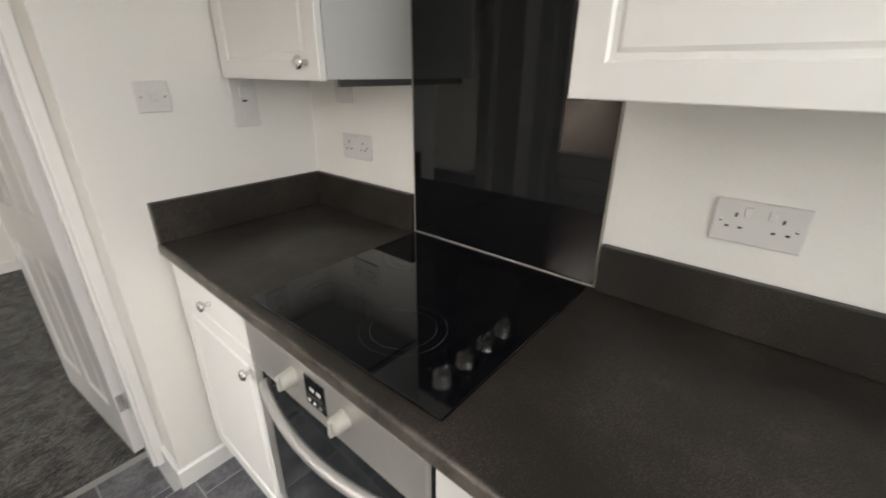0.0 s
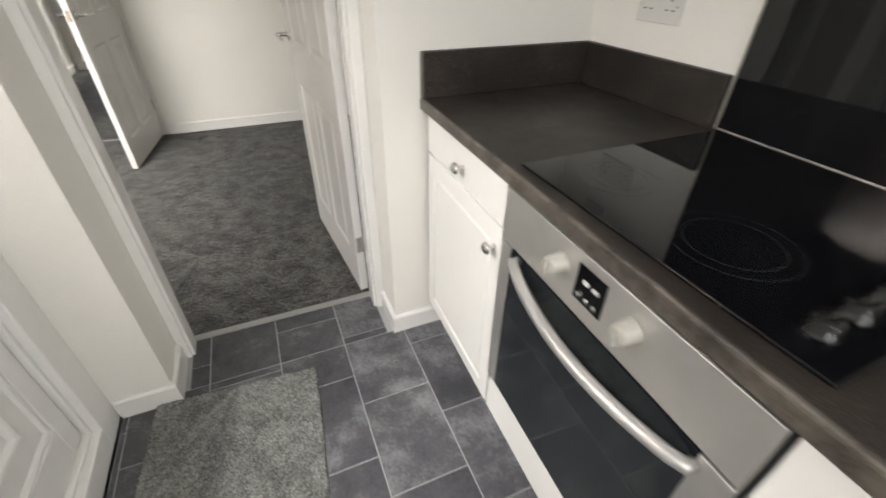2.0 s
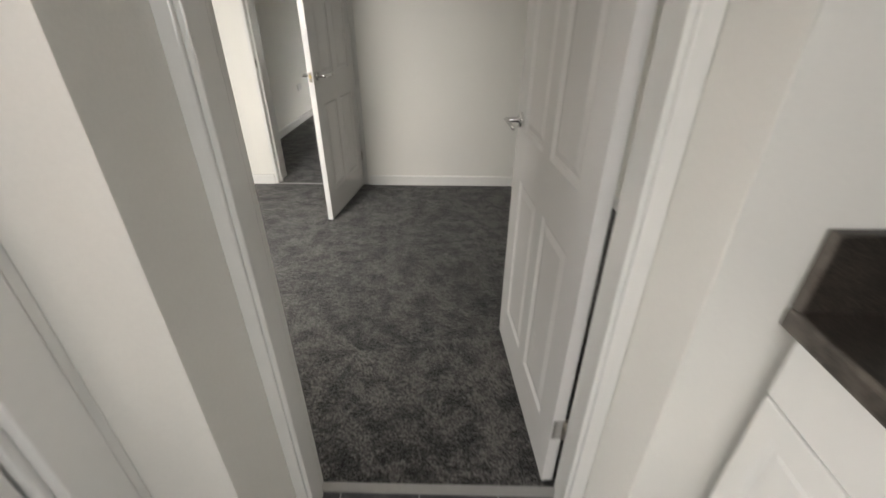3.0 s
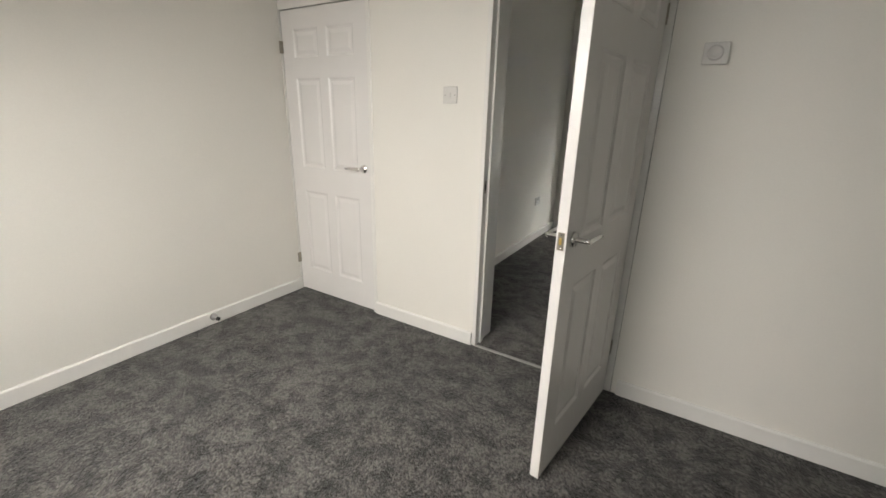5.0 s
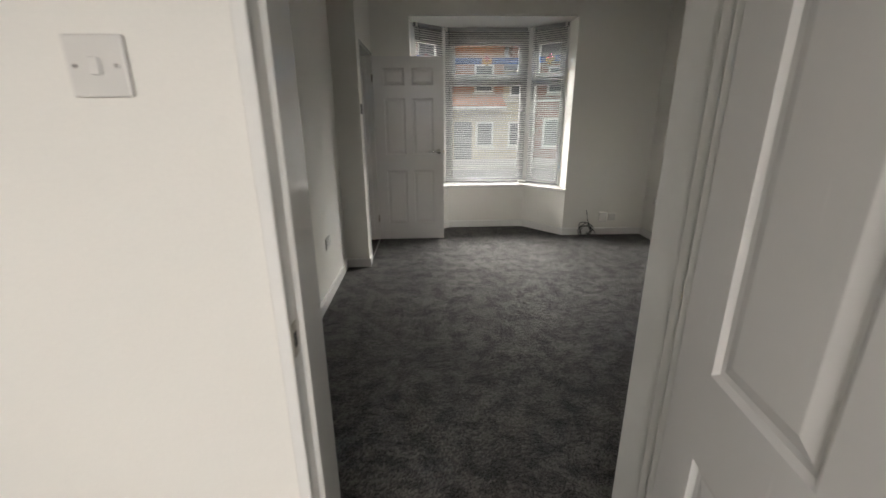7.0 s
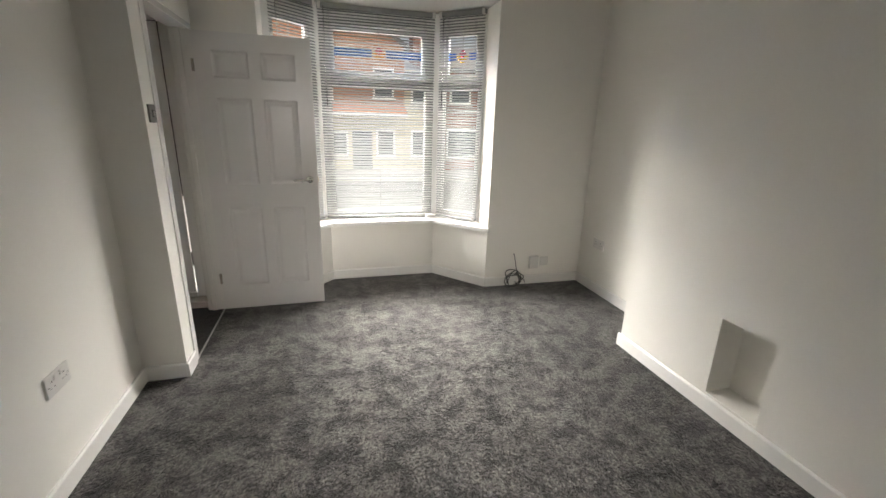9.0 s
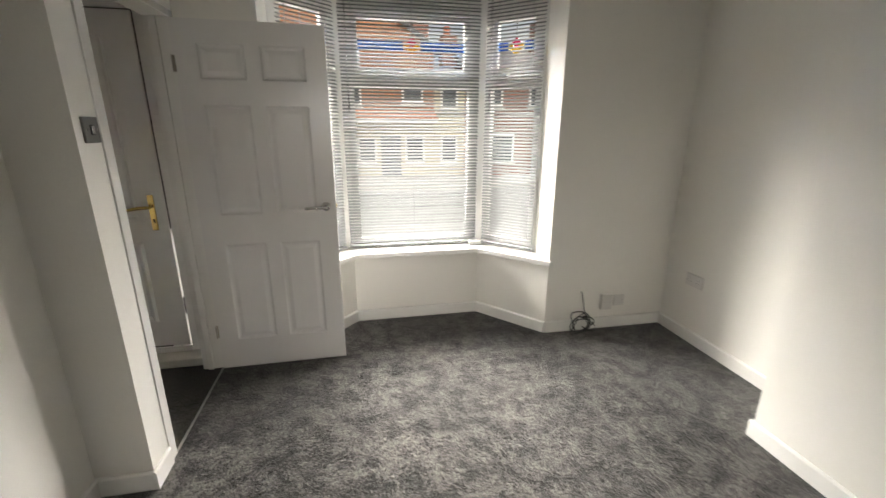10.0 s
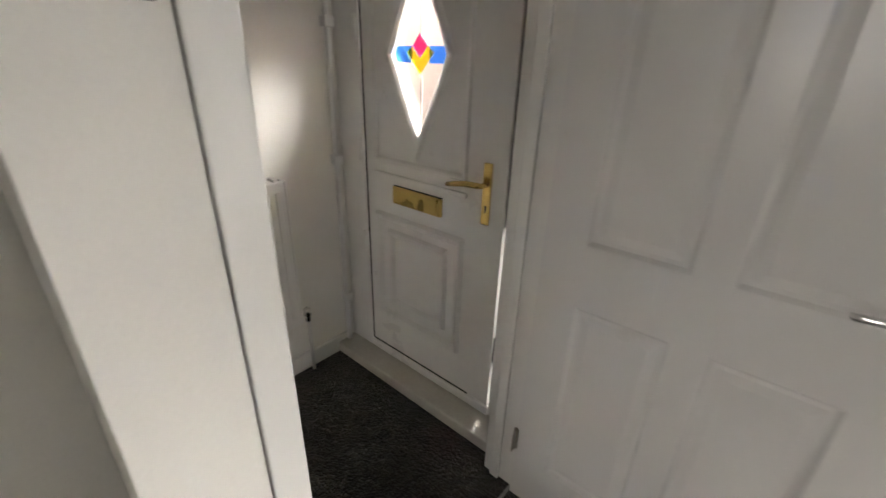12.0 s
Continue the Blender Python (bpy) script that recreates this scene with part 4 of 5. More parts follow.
def star(parent, x, z, y, r=0.05):
    """A lozenge of coloured glass with an amber chevron below it."""
    for mat, pts in ((REDG, [(0, -0.2), (0.55, 0.45), (0, 1.1), (-0.55, 0.45)]), (AMBERG, [(0, -1.1), (1.0, 0.1), (0.55, 0.42), (0, -0.24), (-0.55, 0.42), (-1.0, 0.1)])):
        bm = bmesh.new()
        lo = [bm.verts.new((x + px * r, y - 0.003, z + pz * r)) for px, pz in pts]
        hi = [bm.verts.new((x + px * r, y + 0.003, z + pz * r)) for px, pz in pts]
        bm.faces.new(lo)
        bm.faces.new(hi[::-1])
        for i in range(len(pts)):
            j = (i + 1) % len(pts)
            bm.faces.new((lo[i], hi[i], hi[j], lo[j]))
        part("coloured_pane", bm, mat, parent).visible_shadow = False


def bay_light(k, left, right):
    a, b = Vector((*BAY_W[k], 0)), Vector((*BAY_W[k + 1], 0))
    long = (b - a).length
    w = thing("window_1", Matrix.Translation(a) @ Matrix.Rotation(math.atan2(b.y - a.y, b.x - a.x), 4, "Z"), "white plastic bay window light with stained glass band", "window", "bay window lights", "structure")
    z0, z1, zt0, zt1 = 0.553, 2.343, 1.715, 1.805
    part("frame", boxes(((left, 0, z0), (left + 0.06, 0.065, z1)), ((long - right - 0.06, 0, z0), (long - right, 0.065, z1)), ((left + 0.06, 0, z0), (long - right - 0.06, 0.065, z0 + 0.06)), ((left + 0.06, 0, 2.19), (long - right - 0.06, 0.065, z1)), ((left + 0.06, -0.004, zt0), (long - right - 0.06, 0.065, zt1)), bevel=0.004), UPVC, w)
    x0, x1 = left + 0.06, long - right - 0.06
    sash = part("top_sash", bar_frame(x0, x1, zt1, 2.19, 0.035, 0.01, 0.055), UPVC, w)
    for lo, hi in (((x0 + 0.002, 0.028, z0 + 0.06), (x1 - 0.002, 0.034, zt0)), ((x0 + 0.03, 0.028, zt1 + 0.03), (x1 - 0.03, 0.034, 2.16))):
        part("pane", boxes((lo, hi)), CLEAR, w).visible_shadow = False
    mid, zb = (x0 + x1) / 2, 1.992
    for p, q in ((x0 + 0.034, mid - 0.062), (mid + 0.062, x1 - 0.034)):
        part("blue_band", boxes(((p, 0.0225, zb - 0.030), (q, 0.0265, zb + 0.030))), BLUEG, w).visible_shadow = False
    star(w, mid, zb, 0.0245, 0.058)
    part("lead", boxes(((mid - 0.003, 0.022, zb + 0.065), (mid + 0.003, 0.027, 2.158)), ((mid - 0.003, 0.022, 1.838), (mid + 0.003, 0.027, zb - 0.065))), LEAD, w)
    return w


for k, (l, r) in enumerate(((0.0, 0.03), (0.03, 0.03), (0.03, 0.0))):
    bay_light(k, l, r)
for x, y, a in ((-0.64, 6.765, 20), (0.37, 6.765, -20)):
    bm = bmesh.new()
    box(bm, (-0.042, -0.012, 0.553), (0.042, 0.085, 2.343), 0.006)
    setting("window_post", bm, UPVC, "white plastic corner post of the bay window", "window", pose(x, y, 0, 0, 0, a))

# ---- venetian blinds ----
PITCH, SLATW, TILT = 0.0225, 0.025, 35


def venetian(p, q, label):
    a, b = Vector((*p, 0)), Vector((*q, 0))
    long = (b - a).length
    v = thing("venetian_blind", Matrix.Translation(a) @ Matrix.Rotation(math.atan2(b.y - a.y, b.x - a.x), 4, "Z"), label, "blind", "bay window blinds")
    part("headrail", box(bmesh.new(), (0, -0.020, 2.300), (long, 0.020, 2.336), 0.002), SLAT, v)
    for x in (0.004, long - 0.028):
        part("bracket", box(bmesh.new(), (x, -0.026, 2.296), (x + 0.024, 0.024, 2.342), 0.002), PLASTIC, v)
    verts, faces = [], []
    for i in range(7):
        u = i / 6 - 0.5
        c = 0.0014 * (1 - 4 * u * u)
        y, z = u * SLATW, c
        ca, sa = math.cos(radians(TILT)), math.sin(radians(TILT))
        for x in (0.004, long - 0.004):
            verts.append((x, y * ca - z * sa, y * sa + z * ca))
    for i in range(6):
        faces.append((2 * i, 2 * i + 1, 2 * i + 3, 2 * i + 2))
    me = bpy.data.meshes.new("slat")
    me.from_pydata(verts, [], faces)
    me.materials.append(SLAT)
    for f in me.polygons:
        f.use_smooth = True
    sag = random.Random(int(long * 1000))
    z = 0.60
    while z < 2.29:
        s = new("slat", me)
        s.parent = v
        s.matrix_local = pose(0, 0, z, sag.uniform(-1.3, 1.3), sag.uniform(-0.12, 0.12), 0)
        z += PITCH
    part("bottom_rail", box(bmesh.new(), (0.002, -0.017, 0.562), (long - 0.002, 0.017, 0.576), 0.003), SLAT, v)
    n = 3 if long > 0.7 else 2
    for i in range(n):
        x = 0.09 + (long - 0.18) * i / (n - 1)
        for y in (-0.0175, 0.0175):
            part("ladder_cord", tube(bmesh.new(), [(x, y * 0.68, 0.565), (x, y * 0.68, 2.30)], 0.0007, 5), SLAT, v)
    part("tilt_wand", tube(bmesh.new(), [(0.05, -0.03, 1.55), (0.05, -0.026, 2.31)], 0.0028, 6), CLEAR, v)


venetian((-0.985, 6.425), (-0.665, 6.700), "white narrow venetian blind in the bay, half open")
venetian((-0.640, 6.722), (0.350, 6.722), "wide white venetian blind over the centre window, slats half open")
venetian((0.385, 6.690), (0.700, 6.395), "white narrow venetian blind in the bay, half open")
bx = tagged(new("sill_block", mesh_of("sill_block", box(bmesh.new(), (0.285, 6.645, 0.5525), (0.375, 6.700, 0.580), 0.004), PLASTIC)), "small off-white block lying on the sill corner", "block")

# ---- front door ----
DY = 6.262
fd = thing("door_6", pose(0, 0, 0), "white plastic front door with diamond stained glass and brass furniture", "door", "", "structure")
DX0, DX1, DZ0, DZ1 = -2.342, -1.664, 0.098, 2.02
part("frame", boxes(((-2.498, DY - 0.022, 0.055), (DX0 - 0.006, DY + 0.05, 2.058)), ((DX1 + 0.009, DY - 0.0135, 0.055), (LOBX - 0.118, DY + 0.05, 2.058)), ((DX0 - 0.006, DY - 0.022, 0.055), (DX1 + 0.009, DY + 0.05, 0.094)), ((DX0 - 0.006, DY - 0.022, DZ1 + 0.006), (DX1 + 0.009, DY + 0.05, 2.058)), bevel=0.004), UPVC, fd)
# strips round the leaf, black for the shade in its gaps
part("gap_strip", boxes(((DX0 - 0.0055, DY - 0.0135, DZ0), (DX0 + 0.003, DY - 0.0125, DZ1)), ((DX0 + 0.003, DY - 0.0135, 0.0945), (DX1 - 0.10, DY - 0.0125, 0.103)), ((DX0, DY - 0.012, DZ1 + 0.0005), (DX1, DY + 0.03, DZ1 + 0.0055)), ((DX1 + 0.0005, DY - 0.004, 0.86), (DX1 + 0.0085, DY + 0.03, DZ1)), ((DX1 + 0.0005, DY - 0.004, 0.31), (DX1 + 0.0085, DY + 0.03, 0.42)), ((DX1 - 0.12, DY + 0.005, 0.0945), (DX1 + 0.008, DY + 0.03, 0.0975))), BLACKGAP, fd)
CX, CZ, HW, HH = -2.052, 1.374, 0.127, 0.275


def diamond(w, h, y, n=4):
    return [(CX, y, CZ - h), (CX + w, y, CZ), (CX, y, CZ + h), (CX - w, y, CZ)]


bm = bmesh.new()
for y, flip in ((DY - 0.012, False), (DY + 0.032, True)):
    corner = [bm.verts.new((x, y, z)) for x, z in ((DX0, DZ0), (DX1, DZ0), (DX1, DZ1), (DX0, DZ1))]
    mids = [bm.verts.new(p) for p in ((CX, y, DZ0), (DX1, y, CZ), (CX, y, DZ1), (DX0, y, CZ))]
    dia = [bm.verts.new(p) for p in diamond(HW, HH, y)]
    for i, c in enumerate((corner[0], corner[1], corner[2], corner[3])):
        q = [(mids[3], c, mids[0], dia[0], dia[3]), (mids[0], c, mids[1], dia[1], dia[0]), (mids[1], c, mids[2], dia[2], dia[1]), (mids[2], c, mids[3], dia[3], dia[2])][i]
        bm.faces.new(q if not flip else q[::-1])
    if not flip:
        first = (corner, mids, dia)
    else:
        for i in range(4):
            j = (i + 1) % 4
            bm.faces.new((first[2][i], first[2][j], dia[j], dia[i]))
        ring_a = [first[0][0], first[1][0], first[0][1], first[1][1], first[0][2], first[1][2], first[0][3], first[1][3]]
        ring_b = [corner[0], mids[0], corner[1], mids[1], corner[2], mids[2], corner[3], mids[3]]
        for i in range(8):
            j = (i + 1) % 8
            bm.faces.new((ring_a[i], ring_a[j], ring_b[j], ring_b[i]))
leaf = part("leaf", bm, UPVC, fd)
# raised diamond surround
bm = bmesh.new()
rings = [[bm.verts.new(p) for p in diamond(HW + dw, HH + dw * 2.14, DY - 0.012 - up)] for dw, up in ((0.040, 0), (0.030, 0.012), (0.014, 0.010), (0.0, 0.002), (0.0, -0.012))]
for a, b in zip(rings, rings[1:]):
    for i in range(4):
        bm.faces.new((a[i], a[(i + 1) % 4], b[(i + 1) % 4], b[i]))
part("diamond_surround", bm, UPVC, leaf)


def thin(pts, y, t=0.004):
    bm = bmesh.new()
    lo, hi = [bm.verts.new((x, y, z)) for x, z in pts], [bm.verts.new((x, y + t, z)) for x, z in pts]
    bm.faces.new(lo)
    bm.faces.new(hi[::-1])
    for i in range(len(pts)):
        j = (i + 1) % len(pts)
        bm.faces.new((lo[i], hi[i], hi[j], lo[j]))
    return bm


part("pane", thin([(p[0], p[2]) for p in diamond(HW + 0.001, HH + 0.002, 0)], DY + 0.006), FROST, leaf).visible_shadow = False
bh = 0.026
bw = HW * (1 - bh / HH) - 0.002
for sgn in (-1, 1):
    part("coloured_pane", thin([(CX + sgn * 0.040, CZ - bh), (CX + sgn * bw, CZ - bh), (CX + sgn * (HW - 0.003), CZ), (CX + sgn * bw, CZ + bh), (CX + sgn * 0.040, CZ + bh)][::sgn], DY + 0.000, 0.003), BLUEG, leaf).visible_shadow = False
part("coloured_pane", thin([(CX, CZ - 0.010), (CX + 0.034, CZ + 0.026), (CX, CZ + 0.066), (CX - 0.034, CZ + 0.026)], DY - 0.0035, 0.003), REDG, leaf).visible_shadow = False
part("coloured_pane", thin([(CX, CZ - 0.062), (CX + 0.062, CZ + 0.006), (CX + 0.036, CZ + 0.026), (CX, CZ - 0.012), (CX - 0.036, CZ + 0.026), (CX - 0.062, CZ + 0.006)], DY - 0.0035, 0.003), AMBERG, leaf).visible_shadow = False
part("lead", boxes(((CX - 0.002, DY + 0.003, CZ + 0.062), (CX + 0.002, DY + 0.0055, CZ + HH - 0.006)), ((CX - 0.002, DY + 0.003, CZ - HH + 0.006), (CX + 0.002, DY + 0.0055, CZ - 0.058))), LEAD, leaf)
fy = DY - 0.012
part("moulding", box(bmesh.new(), (-2.285, fy - 0.014, 0.930), (-1.815, fy + 0.001, 0.948), 0.004), UPVC, leaf)
part("moulding", moulding(-2.290, -1.818, 0.272, 0.778, 0.038, fy, -0.020), UPVC, leaf)
part("moulding", moulding(-2.215, -1.893, 0.350, 0.712, 0.034, fy, -0.018), UPVC, leaf)
part("moulding", moulding(-2.290, -1.818, 0.985, 1.90, 0.024, fy, -0.011), UPVC, leaf)
lp = part("letter_plate", box(bmesh.new(), (-2.178, fy - 0.012, 0.832), (-1.926, fy + 0.001, 0.902), 0.004), BRASS, leaf, "polished brass letter plate")
part("flap", box(bmesh.new(), (-2.160, fy - 0.016, 0.842), (-1.944, fy - 0.010, 0.892), 0.003), BRASS, lp)
# black strip in place of the shade over the plate
part("shadow_gap", boxes(((-2.178, fy - 0.006, 0.9025), (-1.926, fy + 0.001, 0.9055))), BLACKGAP, lp)
hb = part("handle_plate", box(bmesh.new(), (-1.752, fy - 0.010, 0.855), (-1.718, fy + 0.001, 1.065), 0.005), BRASS, leaf, "tall brass handle plate")
part("lever", tube(bmesh.new(), [(-1.733, fy - 0.008, 0.997), (-1.733, fy - 0.045, 0.997), (-1.745, fy - 0.052, 0.998), (-1.79, fy - 0.053, 0.996), (-1.84, fy - 0.050, 0.986), (-1.872, fy - 0.046, 0.978)], [0.009, 0.009, 0.010, 0.010, 0.009, 0.007], 10), BRASS, hb)
part("keyhole", box(bmesh.new(), (-1.737, fy - 0.0108, 0.90), (-1.729, fy - 0.0095, 0.925)), DARKHOLE, hb)
for z in (0.62, 1.02, 1.46):
    part("hinge", tube(bmesh.new(), [(DX0 - 0.02, fy - 0.014, z - 0.045), (DX0 - 0.02, fy - 0.014, z + 0.045)], 0.009, 10), UPVC, fd)
setting("threshold_4", box(bmesh.new(), (-2.499, 6.135, -0.001), (LOBX - 0.12, 6.36, 0.0545), 0.008), CILL, "worn pale painted sill under the front door", "threshold")
setting("door_frame_5", boxes(((LOBX - 0.117, 6.126, 0.0), (LOBX - 0.004, 6.30, 2.06)), bevel=0.004), GLOSS, "white boxed reveal between front door and lobby", "door frame")

# radiator and pipe in the lobby
r = thing("radiator", pose(-2.50, 5.235, 0.0), "white ribbed panel radiator on the lobby wall", "radiator")
bm = box(bmesh.new(), (0.03, 0.0, 0.275), (0.052, 0.70, 0.925), 0.006)
pn = part("panel", bm, UPVC, r)
for i in range(14):
    y = 0.035 + 0.0485 * i
    part("rib", box(bmesh.new(), (0.0525, y - 0.013, 0.315), (0.062, y + 0.013, 0.885), 0.006), UPVC, pn)
for i in range(20):
    part("grille_bar", boxes(((0.006, 0.01 + 0.034 * i, 0.9255), (0.052, 0.026 + 0.034 * i, 0.936))), UPVC, pn)
part("side_cover", box(bmesh.new(), (0.004, 0.695, 0.28), (0.056, 0.706, 0.925), 0.003), UPVC, r)
part("bracket", boxes(((0.0, 0.12, 0.4), (0.031, 0.15, 0.8)), ((0.0, 0.55, 0.4), (0.031, 0.58, 0.8))), UPVC, r)
vv = part("valve", lathe(bmesh.new(), [(0.012, 0), (0.012, 0.03), (0.017, 0.032), (0.017, 0.06), (0.012, 0.064)], pose(0.040, 0.735, 0.275), 16), CHROME, r, "chrome radiator valve")
part("tail_pipe", tube(bmesh.new(), [(0.040, 0.70, 0.30), (0.040, 0.735, 0.30), (0.040, 0.737, 0.26), (0.040, 0.737, 0.003)], 0.0075, 10), UPVC, r)
pp = thing("heating_pipe", pose(-2.474, 6.195, 0.0), "white painted upright pipe in the lobby corner", "pipe")
part("pipe", tube(bmesh.new(), [(0, 0, 0.05), (0, 0, TOP_F - 0.002)], 0.011, 10), UPVC, pp)
for z in (0.30, 0.965, 1.48):
    part("clip", box(bmesh.new(), (-0.022, -0.017, z - 0.02), (0.018, 0.025, z + 0.02), 0.005), UPVC, pp)

# ---- outside: street and the houses opposite ----
setting("ground", boxes(((-400, 7.2, -1.2), (400, 900, -0.80))), ASPHALT, "grey tarmac street", "road")
setting("yard", boxes(((-400, -400, -1.2), (400, 7.2, -0.35))), PAVING, "paved yards around the house", "ground")
for x0, x1, y0, y1, z in ((-60, 80, 7.2, 9.6, -0.62), (-60, 80, 19.2, 22.0, -0.66)):
    setting("pavement", boxes(((x0, y0, -0.85), (x1, y1, z))), PAVING, "pale paved footpath with a kerb", "pavement")
    setting("kerb", boxes(((x0, y1 if y0 < 10 else y0 - 0.14, -0.85), (x1, y1 + 0.14 if y0 < 10 else y0, z + 0.01)), bevel=0.01), CILL, "pale stone kerb", "kerb")
setting("yard_wall", boxes(((-3.2, -4.5, -0.4), (-3.0, -0.8, 2.6))), BRICK, "brick wall across the back yard", "wall")
HY = 22.0


def far_window(parent, x0, x1, z0, z1, y):
    w = part("window", bar_frame(x0, x1, z0, z1, 0.09, y - 0.06, y + 0.02, 0.0), UPVC, parent, "white framed window")
    part("pane", boxes(((x0 + 0.08, y - 0.02, z0 + 0.08), (x1 - 0.08, y, z1 - 0.08))), DARKPANE, w)
    part("sill", boxes(((x0 - 0.06, y - 0.12, z0 - 0.09), (x1 + 0.06, y, z0))), CILL, w)


def house(x0, x1, lower, upper, eaves, ridge, label, canopy=None, door=None, gable=False, windows=()):
    h = thing("terraced_house", pose(0, 0, 0), label, "house", "houses opposite")
    part("wall", boxes(((x0, HY, -0.8), (x1, HY + 7, 1.9))), lower, h, "ground floor wall")
    part("wall", boxes(((x0, HY + 0.01, 1.9), (x1, HY + 7, eaves))), upper, h, "upper wall")
    bm = bmesh.new()
    xm = (x0 + x1) / 2
    if gable:
        pts = [(x0 - 0.2, eaves - 0.1), (xm, ridge), (x1 + 0.2, eaves - 0.1)]
        f = [bm.verts.new((x, HY - 0.15, z)) for x, z in pts] + [bm.verts.new((x, HY + 7, z)) for x, z in pts]
        f2 = [bm.verts.new((x, HY - 0.15, z - 0.2)) for x, z in pts] + [bm.verts.new((x, HY + 7, z - 0.2)) for x, z in pts]
        for q in ((0, 1, 4, 3), (1, 2, 5, 4)):
            bm.faces.new([f[i] for i in q])
            bm.faces.new([f2[i] for i in q[::-1]])
        bm.faces.new((f[0], f[1], f2[1], f2[0]))
        bm.faces.new((f[1], f[2], f2[2], f2[1]))
        part("gable_wall", prism_y([(x0, eaves), (x1, eaves), (xm, ridge - 0.22)], HY + 0.01, HY + 0.3), upper, h)
    else:
        pts = [(HY - 0.35, eaves - 0.12), (HY + 3.5, ridge), (HY + 7.3, eaves - 0.12)]
        a, b = [bm.verts.new((x0, y, z)) for y, z in pts], [bm.verts.new((x1, y, z)) for y, z in pts]
        c, d = [bm.verts.new((x0, y, z - 0.2)) for y, z in pts], [bm.verts.new((x1, y, z - 0.2)) for y, z in pts]
        for i in (0, 1):
            bm.faces.new((a[i], b[i], b[i + 1], a[i + 1]))
            bm.faces.new((c[i], c[i + 1], d[i + 1], d[i]))
            bm.faces.new((a[i], a[i + 1], c[i + 1], c[i]))
            bm.faces.new((b[i], d[i], d[i + 1], b[i + 1]))
        bm.faces.new((a[0], c[0], d[0], b[0]))
    part("roof", bm, SLATE, h)
    st = part("chimney", boxes(((x1 - 0.55, HY + 2.2, eaves), (x1 + 0.15, HY + 3.2, ridge + 1.1))), REDBRICK, h)
    part("pot", boxes(((x1 - 0.40, HY + 2.5, ridge + 1.1), (x1 - 0.15, HY + 2.75, ridge + 1.5))), ROOFTILE, st)
    part("gutter", boxes(((x0, HY - 0.13, 1.98), (x1, HY - 0.02, 2.06))), UPVC, h)
    if canopy:
        c0, c1 = canopy
        bm = bmesh.new()
        q = [bm.verts.new(p) for p in ((c0, HY - 1.0, 1.80), (c1, HY - 1.0, 1.80), (c1, HY, 2.16), (c0, HY, 2.16), (c0, HY - 1.0, 1.70), (c1, HY - 1.0, 1.70), (c1, HY, 1.70), (c0, HY, 1.70))]
        for i in ((0, 1, 2, 3), (4, 7, 6, 5), (0, 4, 5, 1), (0, 3, 7, 4), (1, 5, 6, 2)):
            bm.faces.new([q[k] for k in i])
        part("canopy", bm, ROOFTILE, h, "orange tiled canopy over the ground floor")
        part("fascia", boxes(((c0, HY - 1.03, 1.62), (c1, HY - 1.0, 1.75))), UPVC, h)
    if door:
        part("door", boxes(((door, HY - 0.05, -0.75), (door + 0.85, HY + 0.05, 1.05))), DARKDOOR, h, "dark painted front door")
    for wd in windows:
        far_window(h, *wd, HY)


def prism_y(pts, y0, y1):
    bm = bmesh.new()
    lo, hi = [bm.verts.new((x, y0, z)) for x, z in pts], [bm.verts.new((x, y1, z)) for x, z in pts]
    bm.faces.new(lo)
    bm.faces.new(hi[::-1])
    for i in range(len(pts)):
        j = (i + 1) % len(pts)
        bm.faces.new((lo[i], hi[i], hi[j], lo[j]))
    return bm


house(-5.6, 2.70, RENDER, BRICK, 4.6, 7.6, "orange brick gabled house with cream rendered ground floor", (-1.6, 2.70), 0.42, True, ((-1.25, -0.30, 2.25, 3.15), (-1.25, -0.30, 3.75, 4.55), (1.35, 2.25, 2.4, 3.6), (-0.55, 0.25, -0.1, 1.0), (1.45, 2.3, -0.1, 1.1), (-4.6, -3.2, -0.1, 1.2), (-4.6, -3.2, 2.4, 3.7)))
house(2.72, 4.05, RENDER, RENDER, 3.6, 4.4, "narrow cream rendered house with slate roof", None, None, False, ((3.0, 3.75, 2.2, 3.2), (3.0, 3.75, -0.1, 1.1)))
for i in range(9):
    x0 = 4.07 + 4.6 * i
    house(x0, x0 + 4.58, GREYRENDER if i % 3 == 1 else REDBRICK, BRICK if i % 2 else REDBRICK, 3.9, 5.2, "brick terraced house with slate roof and white windows", None, x0 + 3.2, False, ((x0 + 0.6, x0 + 2.3, -0.1, 1.2), (x0 + 0.7, x0 + 1.7, 2.3, 3.5), (x0 + 2.9, x0 + 3.9, 2.3, 3.5)))
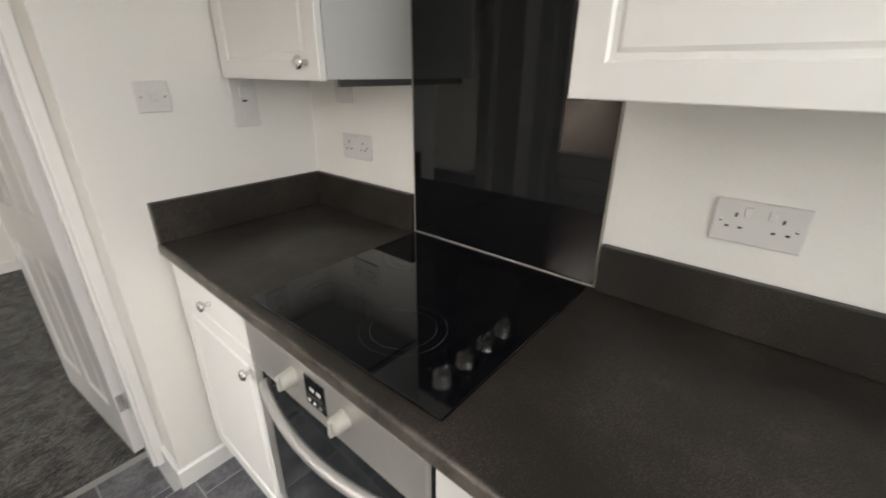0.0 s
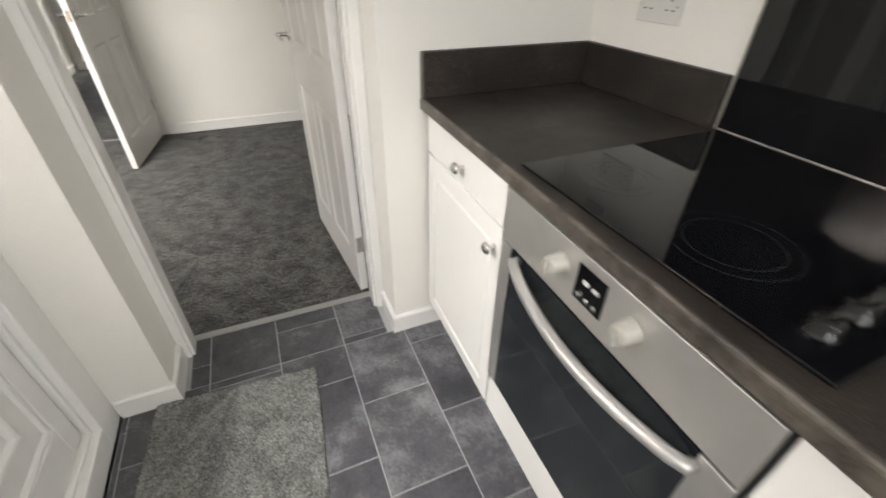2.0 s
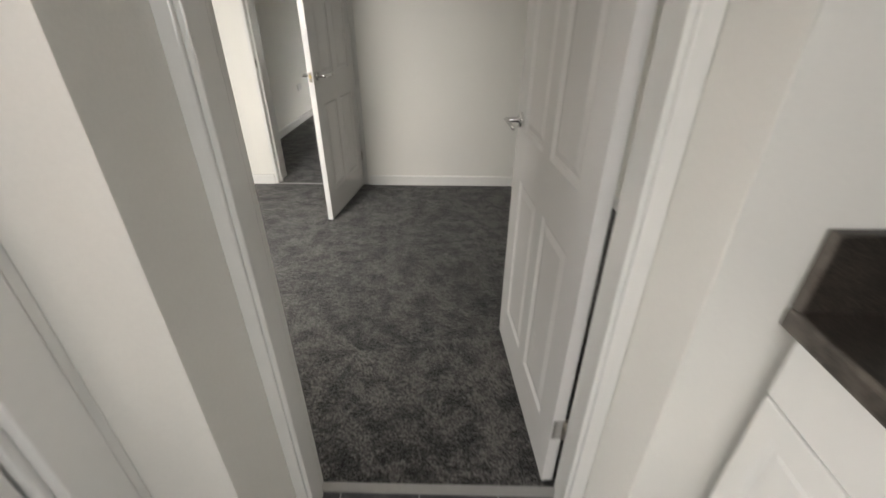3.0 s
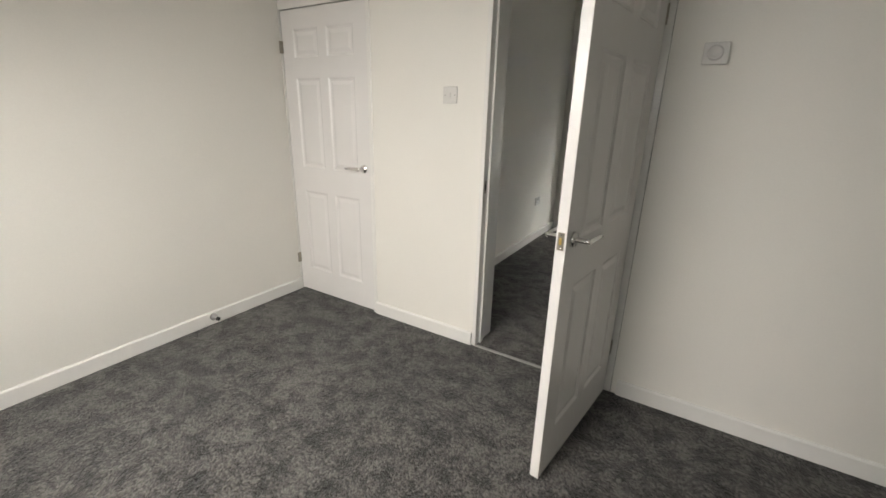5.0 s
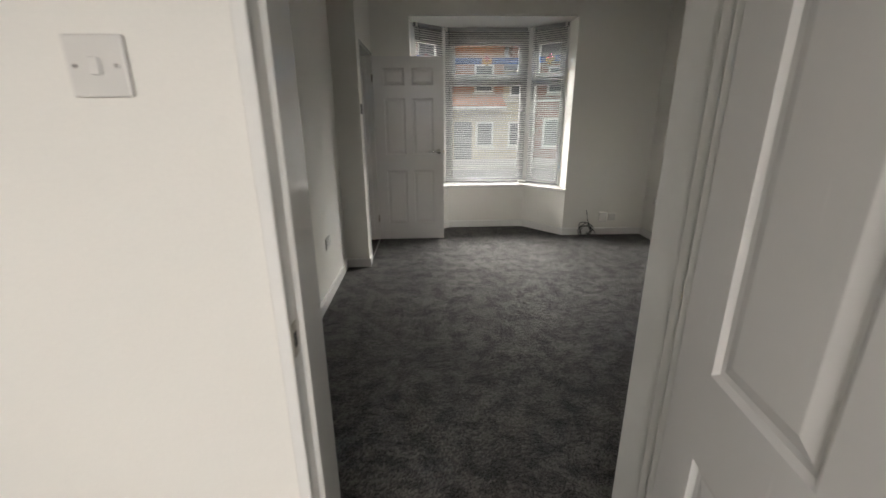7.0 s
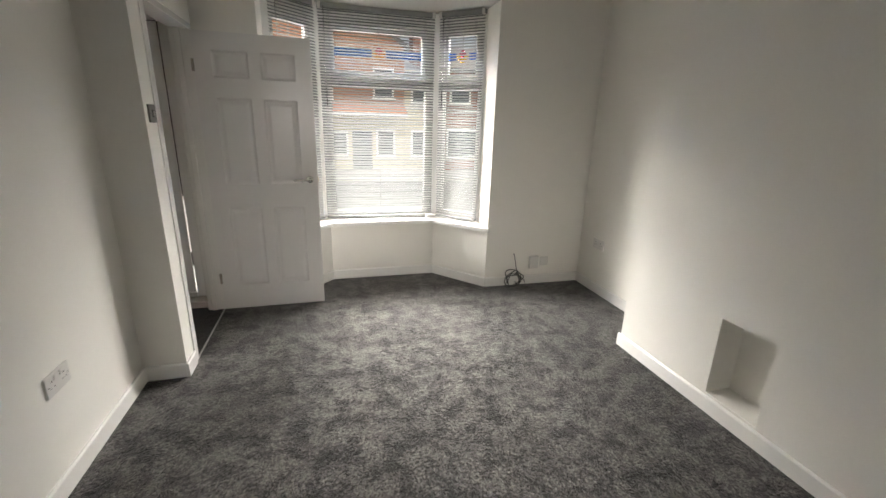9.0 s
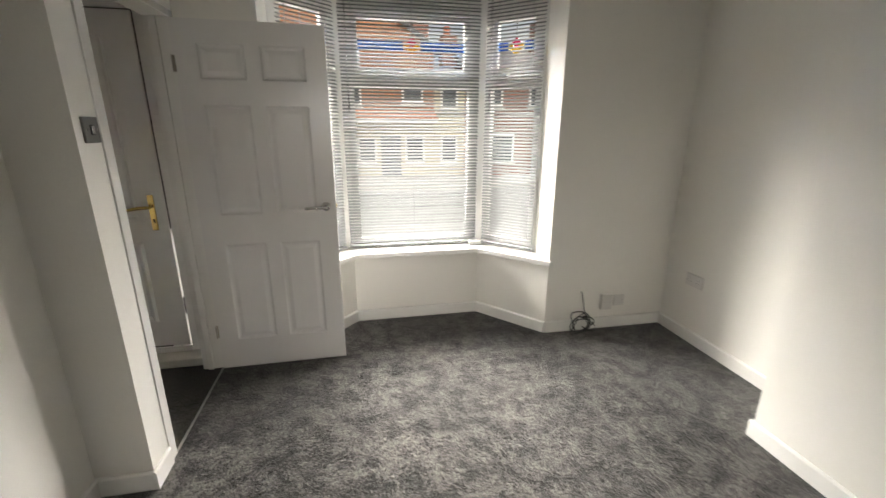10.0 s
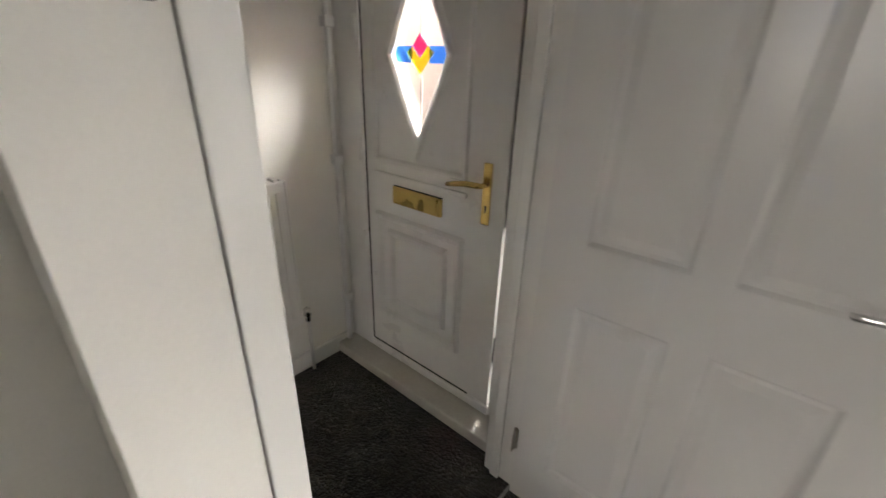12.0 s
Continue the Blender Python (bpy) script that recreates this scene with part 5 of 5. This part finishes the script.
for i in range(5):
    x0 = -5.62 - 4.6 * (i + 1)
    house(x0, x0 + 4.58, REDBRICK, BRICK if i % 2 else REDBRICK, 4.6, 6.4, "brick terraced house with slate roof and white windows", None, x0 + 3.2, False, ((x0 + 0.6, x0 + 2.3, -0.1, 1.2), (x0 + 0.7, x0 + 1.7, 2.4, 3.6), (x0 + 2.9, x0 + 3.9, 2.4, 3.6)))
setting("garden_wall", boxes(((-60, 8.9, -0.8), (60, 9.1, -0.15))), REDBRICK, "low brick garden wall by the footpath", "wall")

# ---- kitchen floor, tile by tile ----
base = setting("floor_kitchen", boxes(((KX0 - 0.02, -3.42, -0.15), (KX1, KY, 0.0)), ((-0.03, KY, -0.15), (0.775, -0.619, 0.0))), GROUT, "slate-look vinyl tile floor with pale joints", "floor")
TW, TL, X0 = 0.248, 0.3345, 0.066
shapes = {}


def tile(x0, x1, y0, y1):
    g = 0.0018
    w, l = round(x1 - x0 - 2 * g, 4), round(y1 - y0 - 2 * g, 4)
    if w < 0.008 or l < 0.008:
        return
    if (w, l) not in shapes:
        bm = bmesh.new()
        lo = [bm.verts.new((x, y, 0.0002)) for x, y in ((0, 0), (w, 0), (w, l), (0, l))]
        e = 0.0012
        hi = [bm.verts.new((x, y, 0.0022)) for x, y in ((e, e), (w - e, e), (w - e, l - e), (e, l - e))]
        bm.faces.new(hi)
        for i in range(4):
            bm.faces.new((lo[i], lo[(i + 1) % 4], hi[(i + 1) % 4], hi[i]))
        shapes[(w, l)] = mesh_of("tile", bm, TILE)
    ob = new("tile", shapes[(w, l)])
    ob.parent = base
    ob.matrix_local = pose(x0 + g, y0 + g, 0)


for k in range(-2, 7):
    ax, bx1 = X0 + TW * k, X0 + TW * (k + 1)
    seam = -0.785 - 0.1325 * (k + 1)
    j0 = math.floor((-3.4 - seam) / TL)
    for j in range(j0, j0 + 14):
        ya, yb = seam + TL * j, seam + TL * (j + 1)
        for rx0, rx1, ry0, ry1 in ((KX0, KX1 - 0.02, -3.4, KY), (0.0, 0.745, KY, -0.634)):
            tx0, tx1, ty0, ty1 = max(ax, rx0), min(bx1, rx1), max(ya, ry0), min(yb, ry1)
            if tx1 - tx0 > 0.01 and ty1 - ty0 > 0.01:
                if ry1 == KY and rx0 == KX0 and yb > KY and tx1 > 0.0 and tx0 < 0.745:
                    ty1 = KY
                tile(tx0, tx1, ty0, ty1)
